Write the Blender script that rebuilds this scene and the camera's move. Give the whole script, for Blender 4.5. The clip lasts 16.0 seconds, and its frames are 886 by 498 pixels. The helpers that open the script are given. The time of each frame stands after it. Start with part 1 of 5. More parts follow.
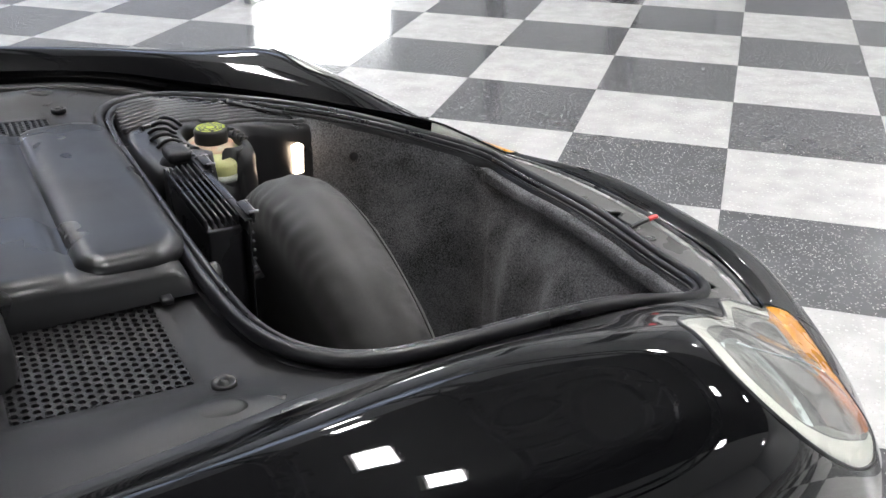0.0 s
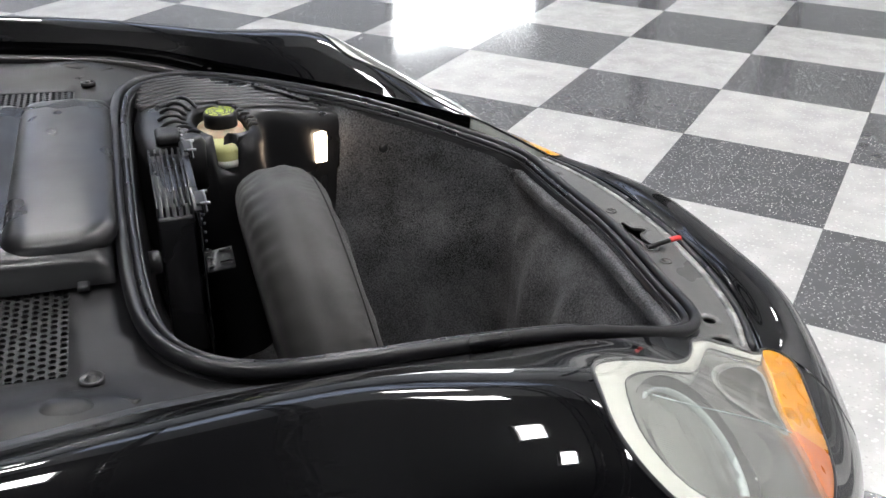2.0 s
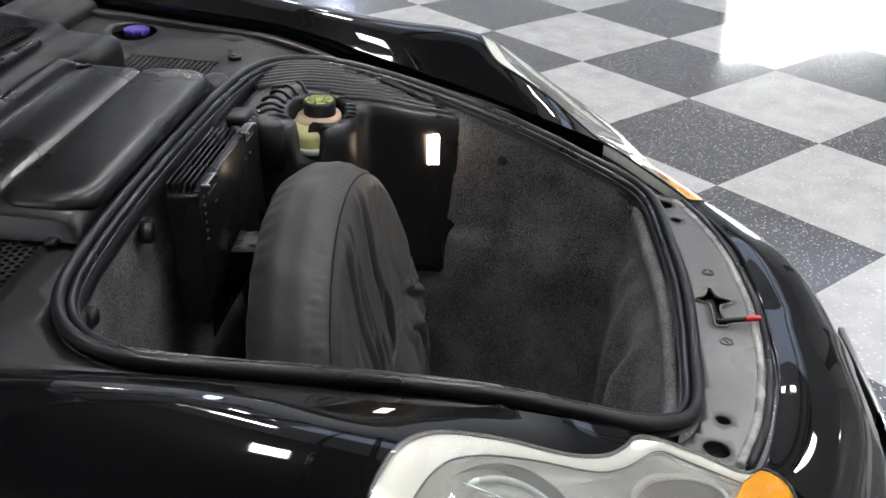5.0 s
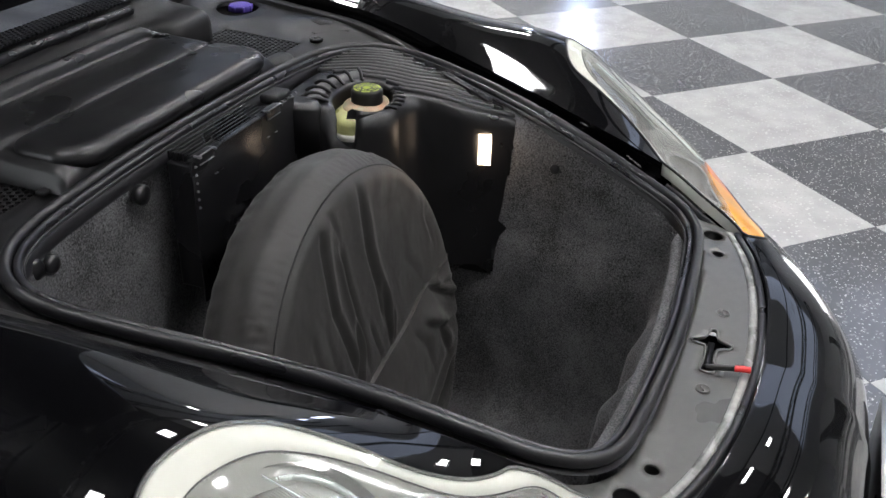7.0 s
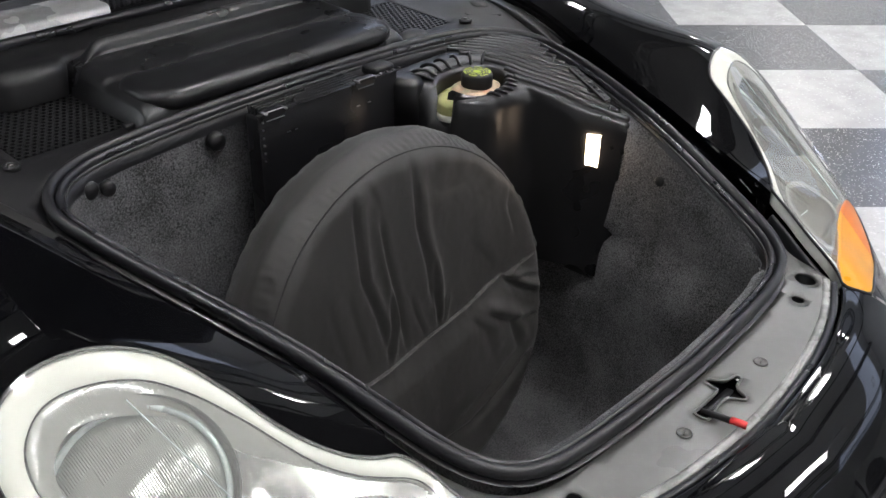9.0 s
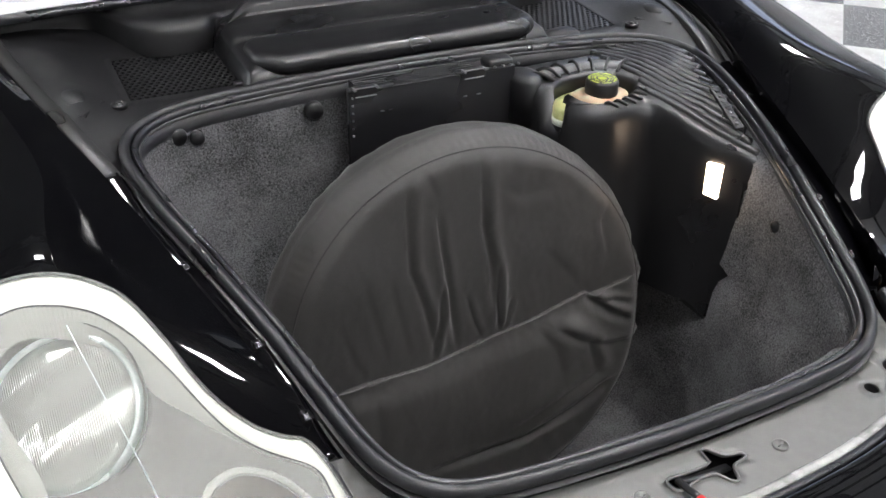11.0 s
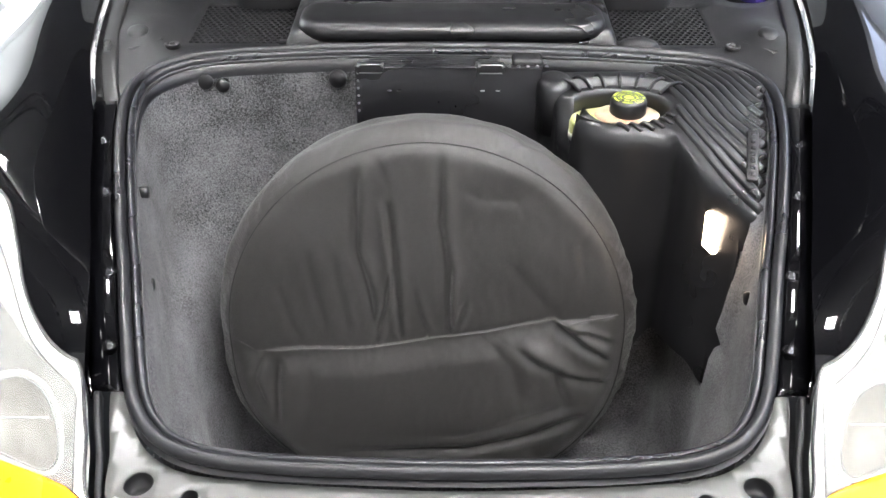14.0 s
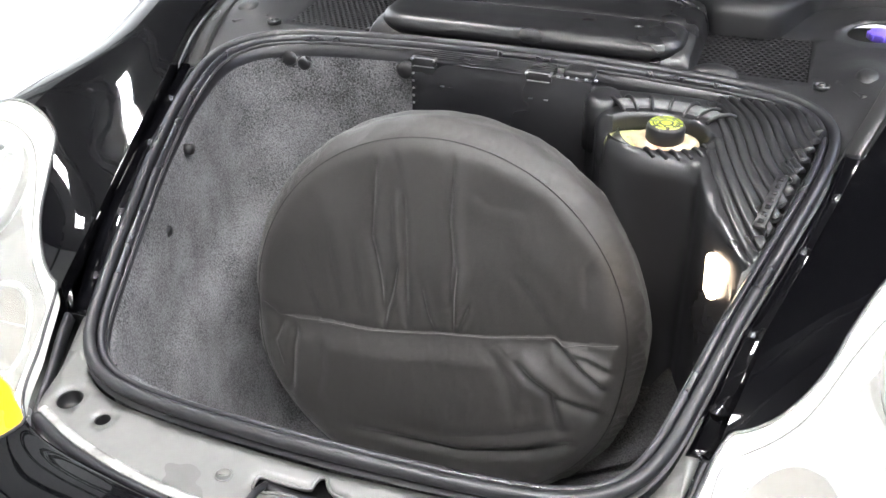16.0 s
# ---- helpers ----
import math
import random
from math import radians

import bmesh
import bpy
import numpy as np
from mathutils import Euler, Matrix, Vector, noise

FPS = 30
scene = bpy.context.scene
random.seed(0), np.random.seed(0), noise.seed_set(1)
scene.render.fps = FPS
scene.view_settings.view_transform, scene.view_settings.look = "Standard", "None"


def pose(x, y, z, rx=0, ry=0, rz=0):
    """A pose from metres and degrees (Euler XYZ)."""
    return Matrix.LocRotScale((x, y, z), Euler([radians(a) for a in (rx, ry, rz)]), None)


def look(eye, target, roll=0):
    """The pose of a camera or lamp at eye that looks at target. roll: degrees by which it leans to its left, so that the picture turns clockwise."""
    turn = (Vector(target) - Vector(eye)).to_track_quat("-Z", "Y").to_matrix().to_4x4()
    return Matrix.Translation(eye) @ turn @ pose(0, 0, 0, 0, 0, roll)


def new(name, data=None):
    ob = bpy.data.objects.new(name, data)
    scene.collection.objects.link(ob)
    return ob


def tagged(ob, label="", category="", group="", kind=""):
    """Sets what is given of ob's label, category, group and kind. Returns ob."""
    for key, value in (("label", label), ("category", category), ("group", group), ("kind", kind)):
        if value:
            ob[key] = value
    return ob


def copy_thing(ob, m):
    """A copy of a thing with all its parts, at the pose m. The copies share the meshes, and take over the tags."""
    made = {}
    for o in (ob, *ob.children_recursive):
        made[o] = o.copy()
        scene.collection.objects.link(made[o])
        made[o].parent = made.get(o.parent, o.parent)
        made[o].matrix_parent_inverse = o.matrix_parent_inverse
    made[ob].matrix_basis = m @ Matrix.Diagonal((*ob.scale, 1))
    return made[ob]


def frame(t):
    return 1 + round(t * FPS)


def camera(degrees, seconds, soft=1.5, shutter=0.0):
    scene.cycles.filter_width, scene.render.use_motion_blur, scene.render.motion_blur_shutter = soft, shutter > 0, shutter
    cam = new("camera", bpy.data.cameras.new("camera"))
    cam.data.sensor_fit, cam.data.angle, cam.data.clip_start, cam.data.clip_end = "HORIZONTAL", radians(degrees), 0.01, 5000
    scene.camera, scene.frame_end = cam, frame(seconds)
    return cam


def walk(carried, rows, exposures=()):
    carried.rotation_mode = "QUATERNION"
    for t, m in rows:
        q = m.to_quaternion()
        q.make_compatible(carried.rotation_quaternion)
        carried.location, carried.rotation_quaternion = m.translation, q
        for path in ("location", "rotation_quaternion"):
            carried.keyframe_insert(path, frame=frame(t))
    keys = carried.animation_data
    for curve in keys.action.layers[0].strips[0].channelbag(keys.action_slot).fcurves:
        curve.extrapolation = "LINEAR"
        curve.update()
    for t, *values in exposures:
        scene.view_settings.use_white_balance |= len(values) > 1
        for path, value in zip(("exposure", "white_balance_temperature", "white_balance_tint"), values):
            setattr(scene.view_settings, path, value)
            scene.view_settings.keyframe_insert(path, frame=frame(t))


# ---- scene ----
import mathutils.geometry as mathutils_geometry

cam = camera(48.5, 16.0)
PATH = [
    (0, (-1.306, 0.868, 1.346), (0.264, 0.006, 0.455), 0.4),
    (0.5, (-1.314, 0.805, 1.347), (0.285, 0.015, 0.443), 0.5),
    (1, (-1.324, 0.74, 1.35), (0.303, 0.018, 0.439), 0.7),
    (1.5, (-1.335, 0.669, 1.353), (0.321, 0.034, 0.43), 0.8),
    (2, (-1.351, 0.586, 1.358), (0.331, 0.032, 0.428), 0.7),
    (2.5, (-1.364, 0.51, 1.361), (0.338, 0.051, 0.415), 0.8),
    (3, (-1.365, 0.42, 1.364), (0.357, 0.057, 0.414), 0.7),
    (3.5, (-1.361, 0.326, 1.369), (0.375, 0.061, 0.412), 0.8),
    (4, (-1.356, 0.251, 1.371), (0.395, 0.132, 0.413), 0.8),
    (4.5, (-1.342, 0.174, 1.373), (0.415, 0.211, 0.419), 0.9),
    (5, (-1.323, 0.083, 1.377), (0.426, 0.247, 0.421), 0.9),
    (7.5, (-1.178, -0.366, 1.386), (0.39, 0.393, 0.404), 1.0),
    (8, (-1.128, -0.466, 1.388), (0.359, 0.435, 0.399), 0.7),
    (8.5, (-1.07, -0.547, 1.388), (0.329, 0.482, 0.397), 0.8),
    (9, (-1.001, -0.623, 1.391), (0.282, 0.535, 0.384), 0.9),
    (9.5, (-0.932, -0.691, 1.391), (0.235, 0.578, 0.377), 0.9),
    (10, (-0.853, -0.741, 1.392), (0.186, 0.63, 0.373), 0.9),
    (12.5, (-0.323, -0.942, 1.393), (0.017, 0.722, 0.338), 0.4),
    (13, (-0.209, -0.953, 1.395), (0.002, 0.729, 0.334), 0.3),
    (13.5, (-0.1, -0.954, 1.399), (-0.014, 0.735, 0.332), 0.2),
    (14, (0.004, -0.954, 1.4), (-0.016, 0.734, 0.328), 0.0),
    (14.5, (0.103, -0.948, 1.4), (-0.049, 0.732, 0.327), -0.2),
    (15, (0.21, -0.935, 1.398), (-0.093, 0.725, 0.325), -0.3),
    (15.5, (0.314, -0.919, 1.397), (-0.123, 0.717, 0.332), -0.3),
    (16, (0.417, -0.895, 1.394), (-0.165, 0.698, 0.333), -0.5),
]
EXPOSURES = [(0.0, 0.38), (2.0, 0.24), (3.5, 0.10), (5.0, -0.02), (7.5, 0.0), (10.0, 0.28), (12.5, 1.33), (14.0, 1.6), (16.0, 1.72)]
walk(cam, [(t, look(eye, target, roll)) for t, eye, target, roll in PATH], EXPOSURES)

# ---- world and lights ----
world = bpy.data.worlds.new("world")
scene.world = world
world.use_nodes = True
world.node_tree.nodes["Background"].inputs["Color"].default_value = (0.75, 0.85, 1.0, 1)
world.node_tree.nodes["Background"].inputs["Strength"].default_value = 0.05


# ---- materials ----
def ramp(nt, fac, stops):
    r = nt.nodes.new("ShaderNodeValToRGB")
    while len(r.color_ramp.elements) < len(stops):
        r.color_ramp.elements.new(0.5)
    for el, (pos, col) in zip(r.color_ramp.elements, stops):
        el.position, el.color = pos, (*col, 1)
    nt.links.new(fac, r.inputs["Fac"])
    return r.outputs["Color"]


def noise_node(nt, scale, detail=4.0, rough=0.6):
    co = nt.nodes.new("ShaderNodeTexCoord")
    n = nt.nodes.new("ShaderNodeTexNoise")
    n.inputs["Scale"].default_value, n.inputs["Detail"].default_value, n.inputs["Roughness"].default_value = scale, detail, rough
    nt.links.new(co.outputs["Object"], n.inputs["Vector"])
    return n.outputs["Fac"]


def surface(name, color, rough=0.5, metal=0.0, spread=0.15, grain=60.0, stain=6.0, bump=0.0, bump_scale=400.0, coat=0.0, dark=None, rough_spread=0.1, sheen=0.0, specular=0.5, broad_share=0.4, span=0.2):
    """A painted, moulded or woven surface: base colour with fine grain and broad stains, uneven gloss and fine relief."""
    m = bpy.data.materials.new(name)
    m.use_nodes = True
    nt = m.node_tree
    b = nt.nodes["Principled BSDF"]
    lo = dark or tuple(c * (1 - spread) for c in color)
    hi = tuple(min(1, c * (1 + spread)) for c in color)
    fine, broad = noise_node(nt, grain, 6), noise_node(nt, stain, 3)
    mix = nt.nodes.new("ShaderNodeMath")
    mix.operation = "MULTIPLY_ADD"
    nt.links.new(fine, mix.inputs[0])
    mix.inputs[1].default_value = 1 - broad_share
    half = nt.nodes.new("ShaderNodeMath")
    half.operation = "MULTIPLY"
    nt.links.new(broad, half.inputs[0])
    half.inputs[1].default_value = broad_share
    nt.links.new(half.outputs[0], mix.inputs[2])
    nt.links.new(ramp(nt, mix.outputs[0], [(0.5 - span, lo), (0.5 + span, hi)]), b.inputs["Base Color"])
    rr = ramp(nt, broad, [(0.3, (max(0.0, rough - rough_spread),) * 3), (0.7, (min(1.0, rough + rough_spread),) * 3)])
    nt.links.new(rr, b.inputs["Roughness"])
    b.inputs["Metallic"].default_value = metal
    b.inputs["Specular IOR Level"].default_value = specular
    b.inputs["Coat Weight"].default_value = coat
    b.inputs["Coat Roughness"].default_value = 0.03
    if sheen:
        b.inputs["Sheen Weight"].default_value = sheen
    if bump:
        bn = nt.nodes.new("ShaderNodeBump")
        bn.inputs["Strength"].default_value, bn.inputs["Distance"].default_value = bump, 0.001
        nt.links.new(noise_node(nt, bump_scale, 3), bn.inputs["Height"])
        nt.links.new(bn.outputs["Normal"], b.inputs["Normal"])
    return m


def glowing(name, color, strength):
    m = bpy.data.materials.new(name)
    m.use_nodes = True
    b = m.node_tree.nodes["Principled BSDF"]
    b.inputs["Base Color"].default_value = (*color, 1)
    b.inputs["Emission Color"].default_value = (*color, 1)
    b.inputs["Emission Strength"].default_value = strength
    return m


def clear(name, color, rough=0.02, haze=0.0):
    """A thin clear moulding: see-through, with a gloss that grows towards the rim."""
    m = bpy.data.materials.new(name)
    m.use_nodes = True
    nt = m.node_tree
    nt.nodes.remove(nt.nodes["Principled BSDF"])
    tr, gl, mx, fr = (nt.nodes.new(k) for k in ("ShaderNodeBsdfTransparent", "ShaderNodeBsdfGlossy", "ShaderNodeMixShader", "ShaderNodeFresnel"))
    tr.inputs["Color"].default_value = (*color, 1)
    gl.inputs["Roughness"].default_value = rough
    fr.inputs["IOR"].default_value = 1.4
    nt.links.new(fr.outputs[0], mx.inputs[0])
    base = tr
    if haze:
        df, base = nt.nodes.new("ShaderNodeBsdfDiffuse"), nt.nodes.new("ShaderNodeMixShader")
        df.inputs["Color"].default_value = (0.85, 0.86, 0.82, 1)
        base.inputs[0].default_value = haze
        nt.links.new(tr.outputs[0], base.inputs[1])
        nt.links.new(df.outputs[0], base.inputs[2])
    nt.links.new(base.outputs[0], mx.inputs[1])
    nt.links.new(gl.outputs[0], mx.inputs[2])
    nt.links.new(mx.outputs[0], nt.nodes["Material Output"].inputs["Surface"])
    return m


PAINT = surface("black_paint", (0.0014, 0.0014, 0.0019), 0.36, coat=1.0, spread=0.3, rough_spread=0.03, specular=0.02)
PLASTIC = surface("grained_black_plastic", (0.008, 0.008, 0.009), 0.44, bump=0.25, bump_scale=900, specular=0.42)
PLASTIC2 = surface("smooth_black_plastic", (0.009, 0.009, 0.010), 0.32, bump=0.03, bump_scale=900, specular=0.55)
PANEL = surface("satin_grey_plastic", (0.108, 0.108, 0.104), 0.33, specular=0.6, bump=0.1, bump_scale=900)
RUBBER = surface("black_rubber", (0.010, 0.010, 0.012), 0.36, bump=0.05)
SATINRUBBER = surface("grey_rubber_bead", (0.032, 0.032, 0.034), 0.35)
CARPET = surface("grey_felt_carpet", (0.084, 0.084, 0.088), 0.95, spread=1.0, dark=(0.012, 0.012, 0.0125), grain=360, stain=11, bump=1.0, bump_scale=420, sheen=0.06, broad_share=0.33, span=0.105)
FABRIC = surface("dark_grey_fabric", (0.0215, 0.0201, 0.0187), 0.54, specular=0.6, spread=0.5, grain=420, stain=4.5, bump=0.45, bump_scale=1200, sheen=0.12, broad_share=0.5)
THREAD = surface("seam_thread", (0.02, 0.02, 0.02), 0.8)
STEEL = surface("dull_steel", (0.36, 0.36, 0.36), 0.35, metal=1.0)
BLACKMETAL = surface("black_anodised_metal", (0.015, 0.015, 0.017), 0.3, metal=0.3)
CHROME = surface("reflector_silver", (0.72, 0.81, 0.80), 0.3, metal=0.45, rough_spread=0.1)
BEZEL = surface("pale_silver_bezel", (0.70, 0.71, 0.655), 0.45, spread=0.05)
LENS = clear("clear_lens", (0.97, 0.98, 0.96), haze=0.16)
FROST = surface("pale_fluted_glass", (0.28, 0.284, 0.268), 0.14, spread=0.1, coat=0.6, rough_spread=0.05)
AMBER = surface("amber_plastic", (0.80, 0.325, 0.006), 0.3, spread=0.1, grain=20, coat=0.5)
AMBER2 = surface("dark_orange_plastic", (0.72, 0.17, 0.006), 0.3, spread=0.12, grain=20, coat=0.5)
BOWL = surface("smooth_grey_bowl", (0.15, 0.140, 0.122), 0.42, metal=0.1, spread=0.1)
GAPGREY = surface("dark_grey_ring", (0.10, 0.102, 0.10), 0.4)
GREYPLASTIC = surface("pale_grey_moulding", (0.075, 0.076, 0.078), 0.45, bump=0.1, bump_scale=900)
STRIP = surface("satin_dark_grey_plastic", (0.017, 0.017, 0.017), 0.36, bump=0.1, bump_scale=900)
WORN = surface("worn_pale_edge", (0.27, 0.27, 0.26), 0.28, spread=0.5, grain=45, stain=20)
SCREWBLACK = surface("glossy_black_screw", (0.05, 0.05, 0.055), 0.16, metal=0.8, rough_spread=0.04)


def fluted(name, color, rough, metal, across, along, depth, uneven=0.6, patched=False):
    """Pressed glass or silvered plastic with fine parallel flutes."""
    m = surface(name, color, rough, metal, spread=0.08, rough_spread=0.04, coat=0.5)
    nt = m.node_tree
    b = nt.nodes["Principled BSDF"]
    co = nt.nodes.new("ShaderNodeTexCoord")
    heights = []
    for axis, period in (("X", across), ("Y", along)):
        w = nt.nodes.new("ShaderNodeTexWave")
        w.wave_type, w.bands_direction = "BANDS", axis
        w.inputs["Scale"].default_value = 0.314 / period
        w.inputs["Distortion"].default_value = uneven
        w.inputs["Detail"].default_value = 1.0
        w.inputs["Detail Scale"].default_value = 0.4
        nt.links.new(co.outputs["Object"], w.inputs["Vector"])
        heights.append(w.outputs["Fac"])
    add = nt.nodes.new("ShaderNodeMath")
    add.operation = "MULTIPLY_ADD"
    nt.links.new(heights[1], add.inputs[0])
    add.inputs[1].default_value = 0.35
    nt.links.new(heights[0], add.inputs[2])
    height = add.outputs[0]
    if patched:
        # blocks of the glass, some fluted and some nearly plain
        brick = nt.nodes.new("ShaderNodeTexBrick")
        brick.inputs["Scale"].default_value = 1.0
        brick.inputs["Brick Width"].default_value, brick.inputs["Row Height"].default_value = 0.046, 0.021
        brick.inputs["Mortar Size"].default_value = 0.0006
        brick.inputs["Color1"].default_value, brick.inputs["Color2"].default_value = (0, 0, 0, 1), (1, 1, 1, 1)
        nt.links.new(co.outputs["Object"], brick.inputs["Vector"])
        share = nt.nodes.new("ShaderNodeMath")
        share.operation = "MULTIPLY"
        nt.links.new(height, share.inputs[0])
        nt.links.new(brick.outputs["Color"], share.inputs[1])
        height = share.outputs[0]
    bn = nt.nodes.new("ShaderNodeBump")
    bn.inputs["Strength"].default_value, bn.inputs["Distance"].default_value = 0.6, depth
    nt.links.new(height, bn.inputs["Height"])
    nt.links.new(bn.outputs["Normal"], b.inputs["Normal"])
    return m


RIBPLATE = surface("smooth_silver_plate", (0.36, 0.362, 0.35), 0.18, metal=0.75, spread=0.06, rough_spread=0.05)
FLUTED = fluted("fluted_lamp_glass", (0.50, 0.51, 0.485), 0.10, 0.55, 0.0024, 0.011, 0.0026, 0.5, True)
GLOSSRUBBER = surface("glossy_rubber_lip", (0.013, 0.013, 0.016), 0.28, rough_spread=0.05)
SHEENTRIM = surface("pale_sheen_trim", (0.42, 0.42, 0.42), 0.28, metal=0.3, spread=0.15)
RED = surface("red_plastic", (0.62, 0.03, 0.03), 0.4)
PURPLE = surface("violet_plastic", (0.10, 0.06, 0.42), 0.45)
YELLOW = surface("yellow_print", (0.40, 0.47, 0.07), 0.6, spread=0.4, grain=300)
TANKPLASTIC = surface("yellowed_translucent_plastic", (0.44, 0.44, 0.19), 0.3, spread=0.25, grain=30, stain=9)
RUST = surface("orange_stained_plastic", (0.50, 0.23, 0.14), 0.45, spread=0.1, dark=(0.42, 0.42, 0.29), grain=34, stain=26, span=0.14)
# Near-black colour standing in for the shade inside holes, slots and wells.
DARK = surface("void_shade", (0.004, 0.004, 0.004), 0.9)
LAMPGLOW = glowing("lit_courtesy_lens", (1.0, 0.76, 0.55), 13.0)
PANELGLOW = glowing("lit_diffuser", (1.0, 0.985, 0.985), 98.0)
DAYGLOW = glowing("bright_daylight_opening", (0.93, 0.97, 1.0), 3.5)
BOXGLOW = glowing("lit_glow_screen", (0.95, 0.98, 1.0), 7.0)
ROOFGLOW = glowing("added_blue_glow", (0.66, 0.76, 1.0), 1.5)
BLUEGLOW = glowing("cold_bright_pane", (0.62, 0.72, 1.0), 34.0)


# ---- mesh helpers ----
def part(name, bm, material, parent=None, label="", smooth=True):
    me = bpy.data.meshes.new(name)
    bmesh.ops.recalc_face_normals(bm, faces=bm.faces)
    bm.to_mesh(me)
    bm.free()
    for mt in material if isinstance(material, (list, tuple)) else (material,):
        me.materials.append(mt)
    if smooth:
        me.polygons.foreach_set("use_smooth", [True] * len(me.polygons))
    ob = new(name, me)
    if parent:
        ob.parent = parent
    if label:
        ob["label"] = label
    return ob


def thing(name, label, category, group="", kind=""):
    return tagged(new(name), label, category, group, kind)


def spline(points, n, closed=False):
    """n points evenly spread by parameter on a Catmull-Rom curve through the given ones."""
    p = np.array(points, float)
    m = len(p)
    out = []
    for k in range(n):
        u = k / n * m if closed else k / (n - 1) * (m - 1)
        i = min(int(u), m - 1 if closed else m - 2)
        f = u - i
        g = [p[(i + d) % m] if closed else p[min(max(i + d, 0), m - 1)] for d in (-1, 0, 1, 2)]
        if not closed:
            if i == 0:
                g[0] = 2 * g[1] - g[2]
            if i == m - 2:
                g[3] = 2 * g[2] - g[1]
        out.append(0.5 * (2 * g[1] + (g[2] - g[0]) * f + (2 * g[0] - 5 * g[1] + 4 * g[2] - g[3]) * f**2 + (3 * g[1] - g[0] - 3 * g[2] + g[3]) * f**3))
    return np.array(out)


def even(points, n, closed=False):
    """The same curve resampled at n equal steps of length."""
    p = spline(points, 40 * len(points), closed)
    if closed:
        p = np.vstack([p, p[:1]])
    d = np.r_[0, np.cumsum(np.linalg.norm(np.diff(p, axis=0), axis=1))]
    s = np.linspace(0, d[-1], n, endpoint=not closed)
    return np.stack([np.interp(s, d, p[:, k]) for k in range(p.shape[1])], 1)


def grid(bm, rows, close_u=False, close_v=False):
    vs = [[bm.verts.new(p) for p in r] for r in rows]
    a, b = len(rows), len(rows[0])
    for i in range(a if close_u else a - 1):
        for j in range(b if close_v else b - 1):
            q = [vs[i][j], vs[(i + 1) % a][j], vs[(i + 1) % a][(j + 1) % b], vs[i][(j + 1) % b]]
            if len(set(q)) == 4:
                bm.faces.new(q)
    return vs


def sweep(bm, path, profile, closed=False, up=(0, 0, 1), cap=True):
    """A profile of (side, height) pairs carried along a path."""
    p = np.array(path, float)
    n = len(p)
    rows = []
    for i in range(n):
        t = p[(i + 1) % n] - p[i - 1] if closed else p[min(i + 1, n - 1)] - p[max(i - 1, 0)]
        t = t / (np.linalg.norm(t) + 1e-9)
        side = np.cross(t, up)
        side = side / (np.linalg.norm(side) + 1e-9)
        top = np.cross(side, t)
        rows.append([p[i] + side * a + top * b for a, b in profile])
    vs = grid(bm, rows, close_u=closed, close_v=True)
    if cap and not closed:
        bm.faces.new(vs[0])
        bm.faces.new(vs[-1])


def circle(r, n=10, rz=None):
    return [(r * math.cos(2 * math.pi * k / n), (rz or r) * math.sin(2 * math.pi * k / n)) for k in range(n)]


def box(bm, c, size, bevel=0.0, turn=None, segments=2):
    m = Matrix.Translation(c) @ (turn or Matrix()) @ Matrix.Diagonal((*size, 1))
    made = bmesh.ops.create_cube(bm, size=1, matrix=m)["verts"]
    if bevel:
        edges = list({e for v in made for e in v.link_edges})
        bmesh.ops.bevel(bm, geom=edges, offset=bevel, segments=segments, affect="EDGES", profile=0.5)


def lathe(bm, profile, m=None, n=32, ends=(True, True)):
    """A turned solid from (radius, height) pairs about z, moved by m."""
    m = m or Matrix()
    rows = [[m @ Vector((r * math.cos(2 * math.pi * k / n), r * math.sin(2 * math.pi * k / n), z)) for k in range(n)] for r, z in profile]
    vs = grid(bm, rows, close_v=True)
    for ring, shut in ((vs[0], ends[0]), (vs[-1], ends[1])):
        if shut:
            bm.faces.new(ring)


def filled(bm, outer, holes=(), step=0.02, place=None):
    """A sheet inside a plan outline and round its holes, meshed finely and lifted by place(x, y)."""
    loops = [np.array(outer, float)] + [np.array(h, float) for h in holes]
    vs, es = [], []
    for lp in loops:
        k = len(vs)
        vs += [Vector(q[:2]) for q in lp]
        es += [(k + i, k + (i + 1) % len(lp)) for i in range(len(lp))]

    def inside(q, lp):
        x, y = lp[:, 0], lp[:, 1]
        x2, y2 = np.roll(x, -1), np.roll(y, -1)
        cross = ((y > q[1]) != (y2 > q[1])) & (q[0] < (x2 - x) * (q[1] - y) / (y2 - y + 1e-12) + x)
        return cross.sum() % 2 == 1

    lo, hi = loops[0].min(0), loops[0].max(0)
    rim = np.vstack([lp[:, :2] for lp in loops])
    for x in np.arange(lo[0], hi[0], step):
        for y in np.arange(lo[1], hi[1], step):
            q = np.array([x, y])
            if inside(q, loops[0]) and not any(inside(q, h) for h in loops[1:]) and np.hypot(*(rim - q).T).min() > step * 0.45:
                vs.append(Vector(q))
    from_ = mathutils_geometry.delaunay_2d_cdt(vs, es, [], 0, 1e-5)
    flat = from_[0]
    made = [bm.verts.new(place(v.x, v.y)) for v in flat]
    for f in from_[2]:
        c = np.mean([[flat[i].x, flat[i].y] for i in f], axis=0)
        if inside(c, loops[0]) and not any(inside(c, h) for h in loops[1:]):
            try:
                bm.faces.new([made[i] for i in f])
            except ValueError:
                pass
    loose = [v for v in bm.verts if not v.link_faces]
    bmesh.ops.delete(bm, geom=loose, context="VERTS")


def thicken(ob, depth, offset=-1.0):
    mod = ob.modifiers.new("thickness", "SOLIDIFY")
    mod.thickness, mod.offset = depth, offset
    return ob


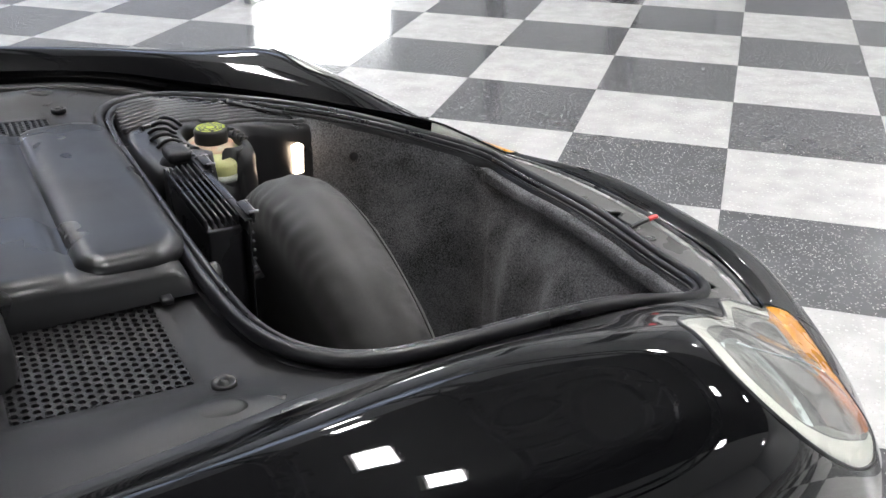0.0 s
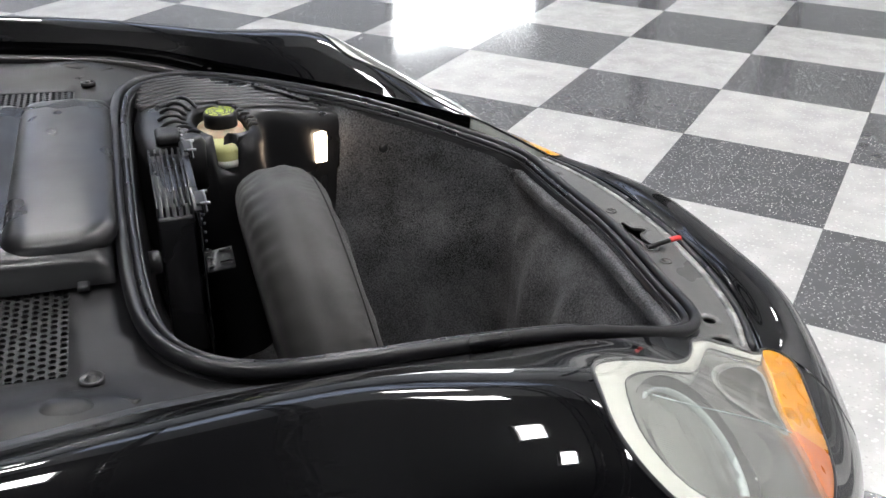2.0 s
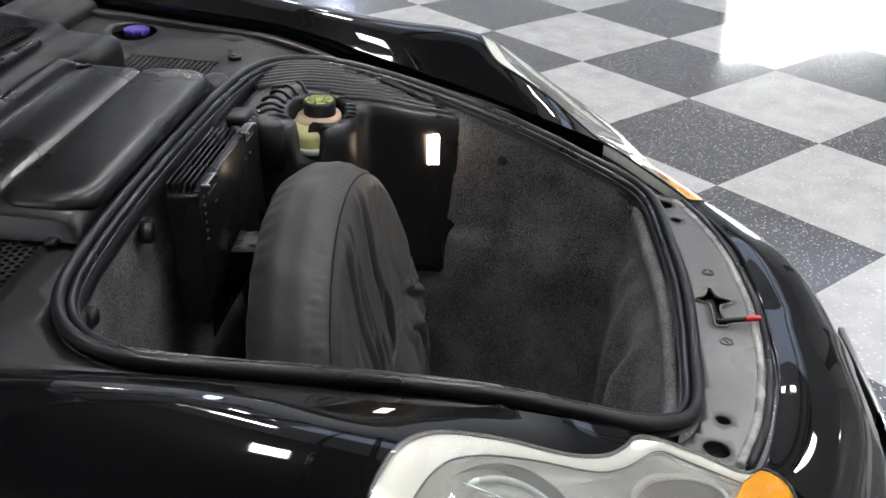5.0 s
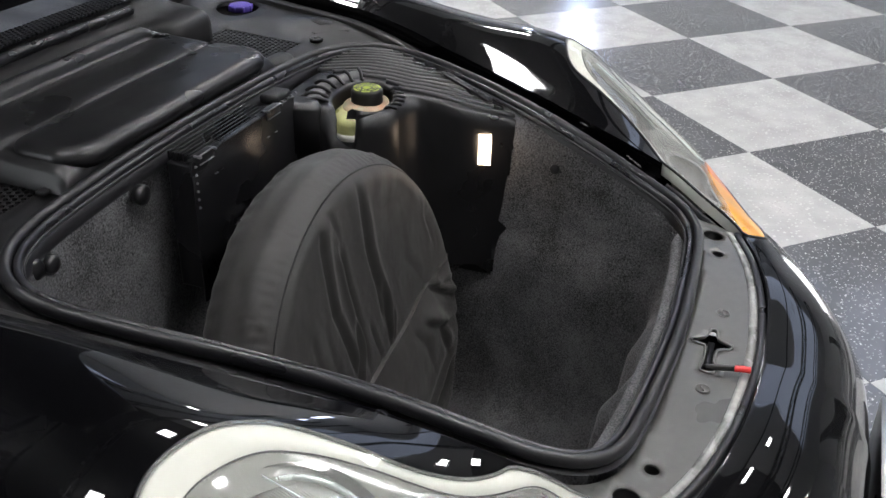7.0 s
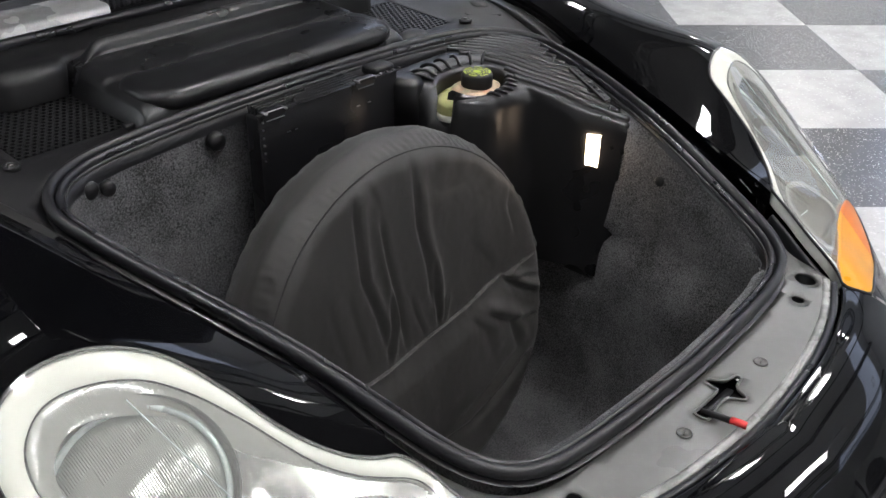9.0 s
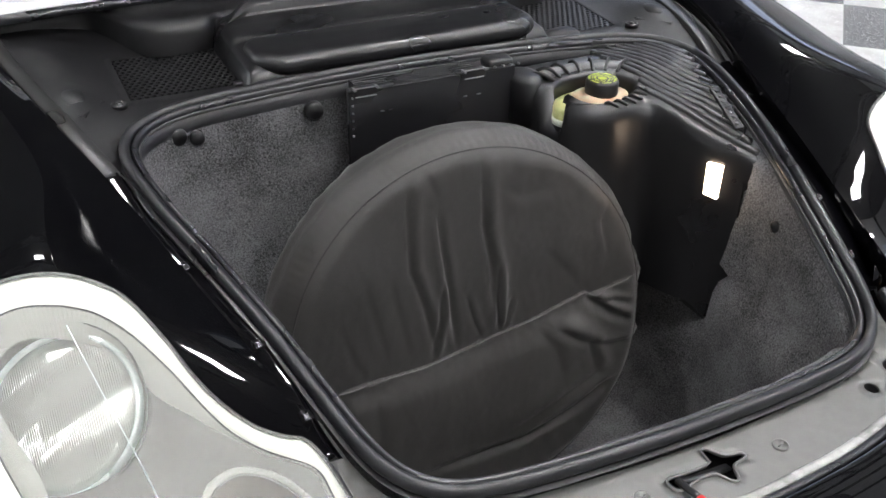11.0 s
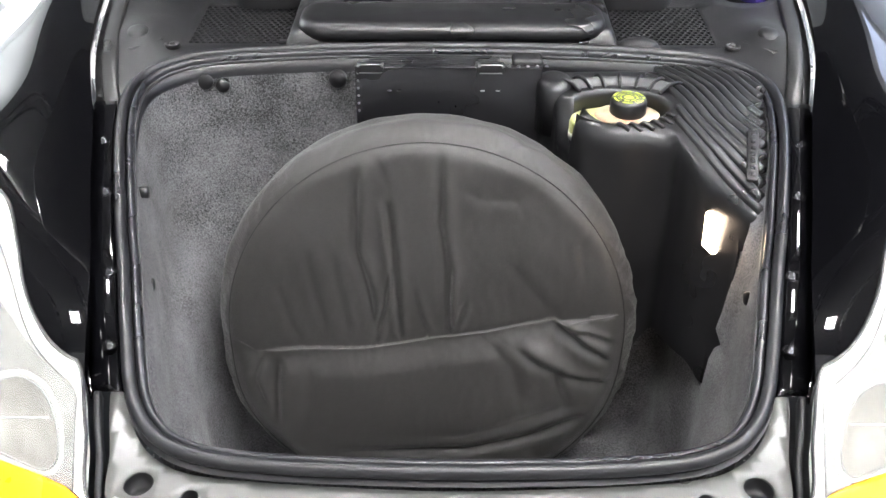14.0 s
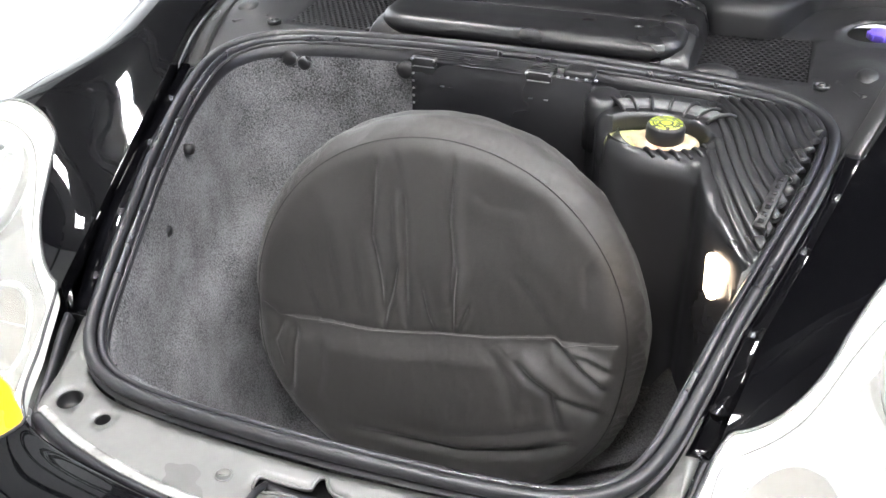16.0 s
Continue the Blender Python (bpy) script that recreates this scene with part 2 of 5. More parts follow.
def rounded(ob, width, segments=2):
    mod = ob.modifiers.new("worn_edge", "BEVEL")
    mod.width, mod.segments, mod.limit_method = width, segments, "ANGLE"
    return ob


def mirror_x(points):
    return [(-x, y, z) for x, y, z in points]


def smooth01(v):
    v = min(max(v, 0.0), 1.0)
    return v * v * (3 - 2 * v)


# ---- the room ----
TILE, TURN_T, T0 = 0.6075, radians(44.6), (1.748, -1.836)


def tile_material(name, base, chip, chip2, gloss):
    """Speckled vinyl: a plain ground with scattered chips, a waxed top and faint scuffs."""
    m = bpy.data.materials.new(name)
    m.use_nodes = True
    nt = m.node_tree
    b = nt.nodes["Principled BSDF"]
    co = nt.nodes.new("ShaderNodeTexCoord")
    info = nt.nodes.new("ShaderNodeObjectInfo")
    add = nt.nodes.new("ShaderNodeVectorMath")
    add.operation = "MULTIPLY_ADD"
    nt.links.new(info.outputs["Random"], add.inputs[0])
    add.inputs[1].default_value = (37.0, 53.0, 11.0)
    nt.links.new(co.outputs["Object"], add.inputs[2])
    colour = None
    for scale, cut, col in ((95.0, 0.185, chip), (60.0, 0.22, chip2)):
        v = nt.nodes.new("ShaderNodeTexVoronoi")
        v.inputs["Scale"].default_value = scale
        v.inputs["Randomness"].default_value = 1.0
        nt.links.new(add.outputs[0], v.inputs["Vector"])
        wob = nt.nodes.new("ShaderNodeTexNoise")
        wob.inputs["Scale"].default_value = scale * 0.7
        nt.links.new(add.outputs[0], wob.inputs["Vector"])
        s = nt.nodes.new("ShaderNodeMath")
        s.operation = "MULTIPLY"
        nt.links.new(v.outputs["Distance"], s.inputs[0])
        nt.links.new(wob.outputs["Fac"], s.inputs[1])
        fac = ramp(nt, s.outputs[0], [(cut * 0.42, (1, 1, 1)), (cut * 0.55, (0, 0, 0))])
        mix = nt.nodes.new("ShaderNodeMix")
        mix.data_type = "RGBA"
        nt.links.new(fac, mix.inputs[0])
        if colour is None:
            n = nt.nodes.new("ShaderNodeTexNoise")
            n.inputs["Scale"].default_value, n.inputs["Detail"].default_value = 9.0, 8.0
            nt.links.new(add.outputs[0], n.inputs["Vector"])
            nt.links.new(ramp(nt, n.outputs["Fac"], [(0.3, tuple(c * 0.84 for c in base)), (0.7, tuple(min(1, c * 1.09) for c in base))]), mix.inputs[6])
        else:
            nt.links.new(colour, mix.inputs[6])
        mix.inputs[7].default_value = (*col, 1)
        colour = mix.outputs[2]
    nt.links.new(colour, b.inputs["Base Color"])
    scuff = nt.nodes.new("ShaderNodeTexNoise")
    scuff.inputs["Scale"].default_value, scuff.inputs["Detail"].default_value = 3.0, 6.0
    nt.links.new(add.outputs[0], scuff.inputs["Vector"])
    nt.links.new(ramp(nt, scuff.outputs["Fac"], [(0.3, (gloss * 0.9,) * 3), (0.75, (gloss * 1.2,) * 3)]), b.inputs["Roughness"])
    b.inputs["Specular IOR Level"].default_value = 0.5
    b.inputs["Coat Weight"].default_value = 0.5
    b.inputs["Coat Roughness"].default_value = 0.085
    return m


LIGHT_TILE = tile_material("pale_grey_vinyl", (0.52, 0.52, 0.51), (0.43, 0.43, 0.42), (0.63, 0.63, 0.62), 0.2)
DARK_TILE = tile_material("charcoal_vinyl", (0.110, 0.112, 0.117), (0.70, 0.70, 0.68), (0.22, 0.22, 0.225), 0.2)
GROUT = surface("floor_bed", (0.12, 0.12, 0.12), 0.8)
WALL = surface("white_wall_paint", (0.84, 0.84, 0.84), 0.7)
CEIL = surface("dark_ceiling_paint", (0.022, 0.022, 0.024), 0.8)

RX0, RX1, RY0, RY1, RZ = -9.0, 13.0, -13.0, 9.0, 4.6

bm = bmesh.new()
box(bm, ((RX0 + RX1) / 2, (RY0 + RY1) / 2, -0.06), (RX1 - RX0 + 0.4, RY1 - RY0 + 0.4, 0.112))
floor = tagged(part("floor", bm, GROUT, smooth=False), "chequered showroom floor of grey vinyl tiles", "floor", kind="structure")

WALLS = {
    "wall_north": ((RX0 + RX1) / 2, RY1 + 0.1, RX1 - RX0 + 0.4, 0.2),
    "wall_south": ((RX0 + RX1) / 2, RY0 - 0.1, RX1 - RX0 + 0.4, 0.2),
    "wall_west": (RX0 - 0.1, (RY0 + RY1) / 2, 0.2, RY1 - RY0),
    "wall_east": (RX1 + 0.1, (RY0 + RY1) / 2, 0.2, RY1 - RY0),
}
for name, (x, y, sx, sy) in WALLS.items():
    bm = bmesh.new()
    box(bm, (x, y, RZ / 2), (sx, sy, RZ))
    tagged(part(name, bm, WALL, smooth=False), "plain painted showroom wall", "wall", kind="structure")
bm = bmesh.new()
box(bm, ((RX0 + RX1) / 2, (RY0 + RY1) / 2, RZ + 0.1), (RX1 - RX0 + 0.4, RY1 - RY0 + 0.4, 0.2))
tagged(part("ceiling", bm, CEIL, smooth=False), "dark painted showroom ceiling", "ceiling", kind="structure")
# Unseen pale sheets added under the ceiling to brighten reflections in the wings.
for x0, x1 in ((3.2, RX1), (RX0, -3.4)):
    bm = bmesh.new()
    box(bm, ((x0 + x1) / 2, (RY0 + RY1) / 2, RZ - 0.006), (x1 - x0, RY1 - RY0, 0.012))
    tagged(part("pale_reflector", bm, WALL, smooth=False), "unseen pale sheet added under the ceiling to brighten reflections", "ceiling", kind="structure")


def ceiling_light(x, y, turn=0.0, size=(0.52, 0.40)):
    t = thing("ceiling_light", "white rectangular ceiling light panel, switched on", "ceiling light", "showroom ceiling lights")
    bm = bmesh.new()
    for sx, sy, w, d in ((0, size[1] / 2, size[0] + 0.06, 0.03), (0, -size[1] / 2, size[0] + 0.06, 0.03), (size[0] / 2, 0, 0.03, size[1]), (-size[0] / 2, 0, 0.03, size[1])):
        box(bm, (sx, sy, -0.04), (w, d, 0.08))
    part("frame", bm, STEEL, t, smooth=False)
    bm = bmesh.new()
    box(bm, (0, 0, -0.03), (size[0] - 0.03, size[1] - 0.03, 0.02))
    part("diffuser", bm, PANELGLOW, t, smooth=False)
    t.matrix_basis = pose(x, y, RZ, 0, 0, turn)
    return t


LIGHTS = [(0.75, -1.8), (-0.35, -2.3), (2.9, -1.9), (1.6, 0.75), (-1.6, 0.95), (2.4, 2.8), (-0.6, 2.8), (4.8, -2.2), (4.8, 1.2), (0.2, -5.2), (3.4, -5.2), (-3.2, -5.2), (0.2, -8.6), (8.0, -2.2), (8.0, 1.6)]
# Extra unseen panels, added near the walls to brighten them.
LIGHTS += [(11.6, 4.5)] + [(x, -11.6) for x in (-5.0, 1.0, 7.0)] + [(-7.6, -6.0)]
first = ceiling_light(*LIGHTS[0])
for x, y in LIGHTS[1:]:
    copy_thing(first, pose(x, y, RZ))


def roof_beam(y):
    """A dark lattice girder under the ceiling: two chords and zigzag bracing."""
    t = thing("roof_beam", "dark steel lattice beam under the showroom ceiling", "beam", "roof beams")
    for z in (4.12, 4.45):
        bm = bmesh.new()
        box(bm, ((RX0 + RX1) / 2, y, z), (RX1 - RX0, 0.09, 0.06), 0.004)
        part("chord", bm, BLACKMETAL, t, smooth=False)
    bm = bmesh.new()
    xs = np.arange(RX0 + 0.2, RX1 - 0.2, 0.55)
    for k in range(len(xs) - 1):
        z0, z1 = (4.15, 4.42) if k % 2 else (4.42, 4.15)
        sweep(bm, [(xs[k], y, z0), (xs[k + 1], y, z1)], circle(0.016, 6))
    part("bracing", bm, BLACKMETAL, t)
    for x in (RX0 + 0.1, RX1 - 0.1):
        bm = bmesh.new()
        box(bm, (x, y, 4.40), (0.2, 0.14, 0.4))
        part("bracket", bm, BLACKMETAL, t, smooth=False)
    return t


for y in (-4.3, -3.0, -1.0, 0.25, 1.45, 2.4, 3.8):
    roof_beam(y)


def bright_opening(name, label, centre, width, height, facing, glow=DAYGLOW):
    """A lit glazed opening in a wall: frame and a glowing pane."""
    w = tagged(new(name), label, "window", kind="structure")
    bm = bmesh.new()
    for a, b, sx, sz in ((0, height / 2, width + 0.16, 0.08), (0, -height / 2, width + 0.16, 0.08), (width / 2, 0, 0.08, height), (-width / 2, 0, 0.08, height)):
        box(bm, (a, 0, b), (sx, 0.1, sz))
    part("window_frame", bm, STEEL, w, smooth=False)
    bm = bmesh.new()
    box(bm, (0, 0.01, 0), (width - 0.08, 0.02, height - 0.08))
    part("pane", bm, glow, w, smooth=False)
    w.matrix_basis = pose(*centre, 0, 0, facing)
    return w


bright_opening("window_1", "narrow bright window in the showroom wall", (RX1 - 0.02, 3.07, 3.15), 0.36, 0.95, 90, BLUEGLOW)
bright_opening("window_4", "small bright pane high in the showroom wall", (RX1 - 0.02, 3.03, 4.12), 0.30, 0.34, 90, BLUEGLOW)
bright_opening("window_2", "wide bright shop window in the showroom wall", (-7.1, RY1 - 0.02, 2.2), 3.4, 3.6, 0)

bright_opening("window_3", "bright shop window beside the showroom corner", (RX0 + 0.02, 6.4, 2.2), 4.4, 3.6, 90)

# Unseen glowing panes added overhead, for bluish reflections in plastic and paint.
skylight = tagged(new("skylight"), "unseen pale blue glow panels added to the showroom ceiling", "skylight", kind="structure")
for x, y, w, d in ((8.2, -2.0, 3.4, 6.0), (5.8, 6.2, 3.4, 3.4)):
    bm = bmesh.new()
    box(bm, (x, y, RZ - 0.03), (w, d, 0.04))
    part("pane", bm, ROOFGLOW, skylight, smooth=False)

# Added low glowing panel, for a bright floor reflection whose source is unseen.
light_box = thing("light_box", "low glowing panel added to make a bright floor reflection", "light box")
bm = bmesh.new()
box(bm, (0, 0.04, 0.23), (1.36, 0.06, 0.46), 0.004)
part("casing", bm, STEEL, light_box, smooth=False)
bm = bmesh.new()
box(bm, (0, 0, 0.232), (1.30, 0.02, 0.42))
part("screen", bm, BOXGLOW, light_box, smooth=False)
light_box.matrix_basis = pose(4.85, -1.62, 0, 0, 0, -64)


def floor_post(x, y, height, width):
    """A dark square post on a foot plate."""
    t = thing("floor_post", "dark steel post standing on the tiled floor", "post", "posts on the showroom floor")
    bm = bmesh.new()
    box(bm, (0, 0, height / 2), (width, width, height), 0.01)
    part("shaft", bm, BLACKMETAL, t)
    bm = bmesh.new()
    box(bm, (0, 0, 0.01), (width * 2, width * 2, 0.02), 0.004)
    part("foot_plate", bm, BLACKMETAL, t)
    t.matrix_basis = pose(x, y, 0, 0, 0, 35)


floor_post(5.6, -3.4, 1.45, 0.13)
floor_post(5.0, -4.25, 2.05, 0.2)


# ---- the car's outer skin ----
car = thing("car", "glossy black sports car with its front luggage compartment open", "car")

# Stations round the front corner, from the nose to the door: inner edge, shoulder, crest, outer shoulder, side, sill.
STATIONS = [
    [(0.0, -0.288, 0.583), (0.0, -0.33, 0.582), (0.0, -0.385, 0.560), (0.0, -0.43, 0.51), (0.0, -0.462, 0.42), (0.0, -0.462, 0.22)],
    [(0.20, -0.270, 0.590), (0.205, -0.31, 0.587), (0.21, -0.365, 0.563), (0.215, -0.41, 0.51), (0.22, -0.445, 0.42), (0.22, -0.445, 0.22)],
    [(0.376, -0.215, 0.585), (0.40, -0.245, 0.575), (0.43, -0.285, 0.545), (0.45, -0.325, 0.49), (0.465, -0.36, 0.41), (0.47, -0.36, 0.22)],
    [(0.410, -0.130, 0.630), (0.465, -0.150, 0.613), (0.529, -0.178, 0.570), (0.595, -0.220, 0.504), (0.619, -0.234, 0.400), (0.630, -0.240, 0.220)],
    [(0.428, -0.055, 0.668), (0.509, -0.056, 0.651), (0.606, -0.084, 0.635), (0.695, -0.103, 0.562), (0.733, -0.099, 0.430), (0.745, -0.090, 0.220)],
    [(0.459, 0.090, 0.711), (0.550, 0.089, 0.743), (0.646, 0.081, 0.728), (0.762, 0.063, 0.661), (0.787, 0.081, 0.479), (0.810, 0.080, 0.220)],
    [(0.491, 0.210, 0.741), (0.579, 0.211, 0.779), (0.667, 0.204, 0.803), (0.802, 0.198, 0.733), (0.835, 0.213, 0.518), (0.850, 0.210, 0.220)],
    [(0.540, 0.400, 0.784), (0.608, 0.400, 0.821), (0.677, 0.402, 0.815), (0.805, 0.400, 0.762), (0.885, 0.400, 0.560), (0.890, 0.400, 0.250)],
    [(0.597, 0.600, 0.820), (0.645, 0.60, 0.842), (0.70, 0.60, 0.845), (0.82, 0.60, 0.785), (0.90, 0.60, 0.57), (0.905, 0.60, 0.25)],
    [(0.655, 0.900, 0.838), (0.69, 0.90, 0.856), (0.735, 0.90, 0.868), (0.835, 0.90, 0.805), (0.905, 0.90, 0.58), (0.91, 0.90, 0.25)],
    [(0.700, 1.300, 0.868), (0.73, 1.30, 0.884), (0.77, 1.30, 0.893), (0.83, 1.30, 0.81), (0.88, 1.30, 0.57), (0.88, 1.30, 0.25)],
]
NQ, NP = 16, 44  # samples between stations, samples down a profile
SKIN = np.array([spline(st, NP) for st in STATIONS])
SKIN = np.stack([spline(SKIN[:, j], NQ * (len(STATIONS) - 1) + 1) for j in range(NP)], 1)
# fair the skin, leaving its inner edge and its ends
FAIR = SKIN.copy()
for axis, reach in ((0, 5), (1, 2), (0, 5), (1, 2)):
    pad = np.concatenate([np.repeat(FAIR.take([0], axis), reach, axis), FAIR, np.repeat(FAIR.take([-1], axis), reach, axis)], axis)
    FAIR = sum(pad.take(range(k, k + FAIR.shape[axis]), axis) for k in range(2 * reach + 1)) / (2 * reach + 1)
hold_p = np.clip(np.minimum(np.arange(NP) / 6.0, (NP - 1 - np.arange(NP)) / 6.0), 0, 1)[None, :, None]
hold_q = np.clip(np.minimum((np.arange(SKIN.shape[0]) - 24) / 16.0, (SKIN.shape[0] - 1 - np.arange(SKIN.shape[0])) / 12.0), 0, 1)[:, None, None]
SKIN = SKIN + (FAIR - SKIN) * hold_p * hold_q


def skin_point(q, p, lift=0.0):
    """A place on the skin by station and profile coordinates, moved outwards by lift."""
    i, j = min(max(q * NQ, 0), SKIN.shape[0] - 1.001), min(max(p, 0), NP - 1.001)
    a, b = int(i), int(j)
    f, g = i - a, j - b
    w = (SKIN[a, b] * (1 - f) + SKIN[a + 1, b] * f) * (1 - g) + (SKIN[a, b + 1] * (1 - f) + SKIN[a + 1, b + 1] * f) * g
    if lift:
        n = np.cross(SKIN[a, b + 1] - SKIN[a, b], SKIN[a + 1, b] - SKIN[a, b])
        n = n / (np.linalg.norm(n) + 1e-9)
        w = w + n * lift * (1 if n[2] + n[0] > 0 else -1)
    return w


def skin_coords(x, y):
    """Station and profile coordinates of the skin above a plan point, on its upper side."""
    top = SKIN[NQ * 2 - 4 : NQ * 8, :30, :]
    d = np.hypot(top[..., 0] - x, top[..., 1] - y)
    a, b = np.unravel_index(d.argmin(), d.shape)
    c = np.array([(a + NQ * 2 - 4) / NQ, float(b)])
    want = np.array([x, y])
    for _ in range(8):
        f = skin_point(*c)[:2] - want
        e = np.array([0.4 / NQ, 0.4])
        jac = np.stack([(skin_point(c[0] + e[0], c[1])[:2] - skin_point(c[0] - e[0], c[1])[:2]) / (2 * e[0]), (skin_point(c[0], c[1] + e[1])[:2] - skin_point(c[0], c[1] - e[1])[:2]) / (2 * e[1])], 1)
        step = np.linalg.lstsq(jac, -f, rcond=None)[0]
        c = c + np.clip(step, (-2 / NQ, -2.0), (2 / NQ, 2.0)) * 0.8
    return tuple(c)


LAMP = [(0.377, -0.213), (0.408, -0.130), (0.432, -0.060), (0.455, -0.042), (0.480, -0.022), (0.501, 0.002), (0.518, 0.027), (0.531, 0.053), (0.541, 0.080), (0.552, 0.105), (0.563, 0.131), (0.578, 0.157), (0.602, 0.175), (0.630, 0.187), (0.662, 0.196), (0.687, 0.201), (0.708, 0.202), (0.731, 0.197), (0.748, 0.188), (0.762, 0.173), (0.770, 0.153), (0.771, 0.125), (0.766, 0.092), (0.758, 0.058), (0.748, 0.022), (0.736, -0.013), (0.720, -0.050), (0.700, -0.082), (0.678, -0.108), (0.655, -0.129), (0.625, -0.156), (0.590, -0.183), (0.545, -0.208), (0.500, -0.224), (0.455, -0.238), (0.420, -0.250), (0.399, -0.252), (0.383, -0.238)]
LAMP_RING = even([(x, y, 0) for x, y in LAMP], 120, True)[:, :2]
LAMP_QP = np.array([skin_coords(x, y) for x, y in LAMP_RING])


SKIN_N = np.cross(np.gradient(SKIN, axis=0), np.gradient(SKIN, axis=1))
SKIN_N /= np.linalg.norm(SKIN_N, axis=-1)[..., None] + 1e-12


def skin_sheet(q0, q1, side, hole=None):
    bm = bmesh.new()
    sq = 14.0  # plan units per station, so that cells come out even
    outer = [(q0 * sq, p) for p in range(NP)] + [(q * sq, NP - 1) for q in np.linspace(q0, q1, int((q1 - q0) * 14))[1:-1]]
    outer += [(q1 * sq, p) for p in range(NP - 1, -1, -1)] + [(q * sq, 0) for q in np.linspace(q1, q0, int((q1 - q0) * 14))[1:-1]]
    holes = [[(q * sq, p) for q, p in hole]] if hole is not None else []
    normals = {}

    def place(u, v):
        w = skin_point(u / sq, v) * (side, 1, 1)
        i, j = min(max(u / sq * NQ, 0), SKIN.shape[0] - 1.001), min(max(v, 0), NP - 1.001)
        a, b, f, g = int(i), int(j), i % 1, j % 1
        n = (SKIN_N[a, b] * (1 - f) + SKIN_N[a + 1, b] * f) * (1 - g) + (SKIN_N[a, b + 1] * (1 - f) + SKIN_N[a + 1, b + 1] * f) * g
        normals[tuple(round(float(c), 5) for c in w)] = Vector(n * (side, 1, 1)).normalized()
        return w

    filled(bm, outer, holes, 1.0, place)
    return bm, normals


def true_normals(ob, normals):
    """Shade a skin sheet by the normals of the surface it was cut from."""
    out = []
    for v in ob.data.vertices:
        n = normals.get(tuple(round(c, 5) for c in v.co))
        n = n or v.normal
        out.append(n if n.dot(v.normal) > 0 else -n)
    ob.data.normals_split_custom_set_from_vertices(out)


for side in (1, -1):
    sheet, sheet_normals = skin_sheet(2.0, 10.0, side, LAMP_QP)
    fender = part("fender", sheet, PAINT, car, "glossy black painted front wing")
    true_normals(fender, sheet_normals)
    flip = np.array([side, 1, 1])
    edge = SKIN[NQ * 4 :, 0]
    bm = bmesh.new()
    grid(bm, [edge * flip, (edge - (0.0, 0, 0.006)) * flip, (edge - (-0.003, 0, 0.032)) * flip])
    part("wing_flange", bm, PAINT, fender)
    # Dark strip laid low as the shade of the gap beside the lamp.
    rail = [e - (0.010, 0, 0.030) for e in SKIN[NQ * 2 + 2 : NQ * 4 - 1, 0]]
    bm = bmesh.new()
    sweep(bm, np.array(rail) * flip, [(-0.004, -0.016), (0.004, -0.016), (0.004, 0.002), (0.002, 0.004), (-0.002, 0.004), (-0.004, 0.002)])
    part("lamp_gap_shade", bm, RUBBER, fender, "dark strip put in as the gap's shade beside the headlight")
    rim = np.array([skin_point(q, p) for q, p in LAMP_QP])
    bm = bmesh.new()
    grid(bm, [rim * flip, (rim - (0, 0, 0.0035)) * flip], close_v=True)
    part("lamp_flange", bm, PAINT, fender)
    bm = bmesh.new()
    sweep(bm, (rim + (0, 0, 0.0002)) * flip, circle(0.0024, 8), closed=True)
    part("lamp_gasket", bm, RUBBER, fender, "black gasket round the headlight")
bm = bmesh.new()
cols = SKIN[: NQ * 2 + 1]
rows = [c * (-1, 1, 1) for c in cols[:0:-1]] + list(cols)
grid(bm, rows)
bumper = thicken(part("front_bumper", bm, PAINT, car, "glossy black painted nose"), 0.012)


# front wheels, standing on the floor under the wings
for side in (1, -1):
    road_wheel = new("road_wheel")
    road_wheel.parent = car
    m = pose(side * 0.70, 0.43, 0.312, 0, 90, 0)
    bm = bmesh.new()
    lathe(bm, [(0.215, -0.10), (0.27, -0.107), (0.300, -0.098), (0.310, -0.08), (0.312, 0.0), (0.310, 0.08), (0.300, 0.098), (0.27, 0.107), (0.215, 0.10)], m, 56)
    part("tyre", bm, RUBBER, road_wheel, "black rubber tyre")
    bm = bmesh.new()
    lathe(bm, [(0.216, -0.108), (0.20, -0.112), (0.19, -0.09), (0.06, -0.085), (0.001, -0.085)], m @ Matrix.Rotation(math.pi if side > 0 else 0, 4, "X"), 40, (False, True))
    part("rim", bm, STEEL, road_wheel, "silver alloy rim")


# the open bonnet, hinged at the windscreen
bonnet = new("bonnet")
bonnet.parent = car
bonnet["label"] = "raised black bonnet"
bm = bmesh.new()
rows = []
for u in np.linspace(0, 1, 24):
    half = 0.60 - 0.19 * u - 0.02 * math.sin(u * 3)
    row = []
    for v in np.linspace(-1, 1, 25):
        x = v * half * (1 - 0.02 * u)
        d = 1.10 * u + 0.05 * (1 - v * v) * u
        row.append((x, 1.09 - d * math.cos(radians(77)) + 0.03 * math.sin(u * 3.1) - 0.02 * v * v, 0.90 + d * math.sin(radians(77))))
    rows.append(row)
grid(bm, rows)
thicken(part("bonnet_skin", bm, PAINT, bonnet, "glossy black bonnet skin"), 0.025)

# ---- headlights ----
# The window inside the pale bezel, and the line at which the amber indicator begins.
AMBER_LINE = [(0.664, -0.112), (0.634, -0.110), (0.601, -0.116), (0.556, -0.128), (0.510, -0.147), (0.462, -0.168), (0.416, -0.188)]
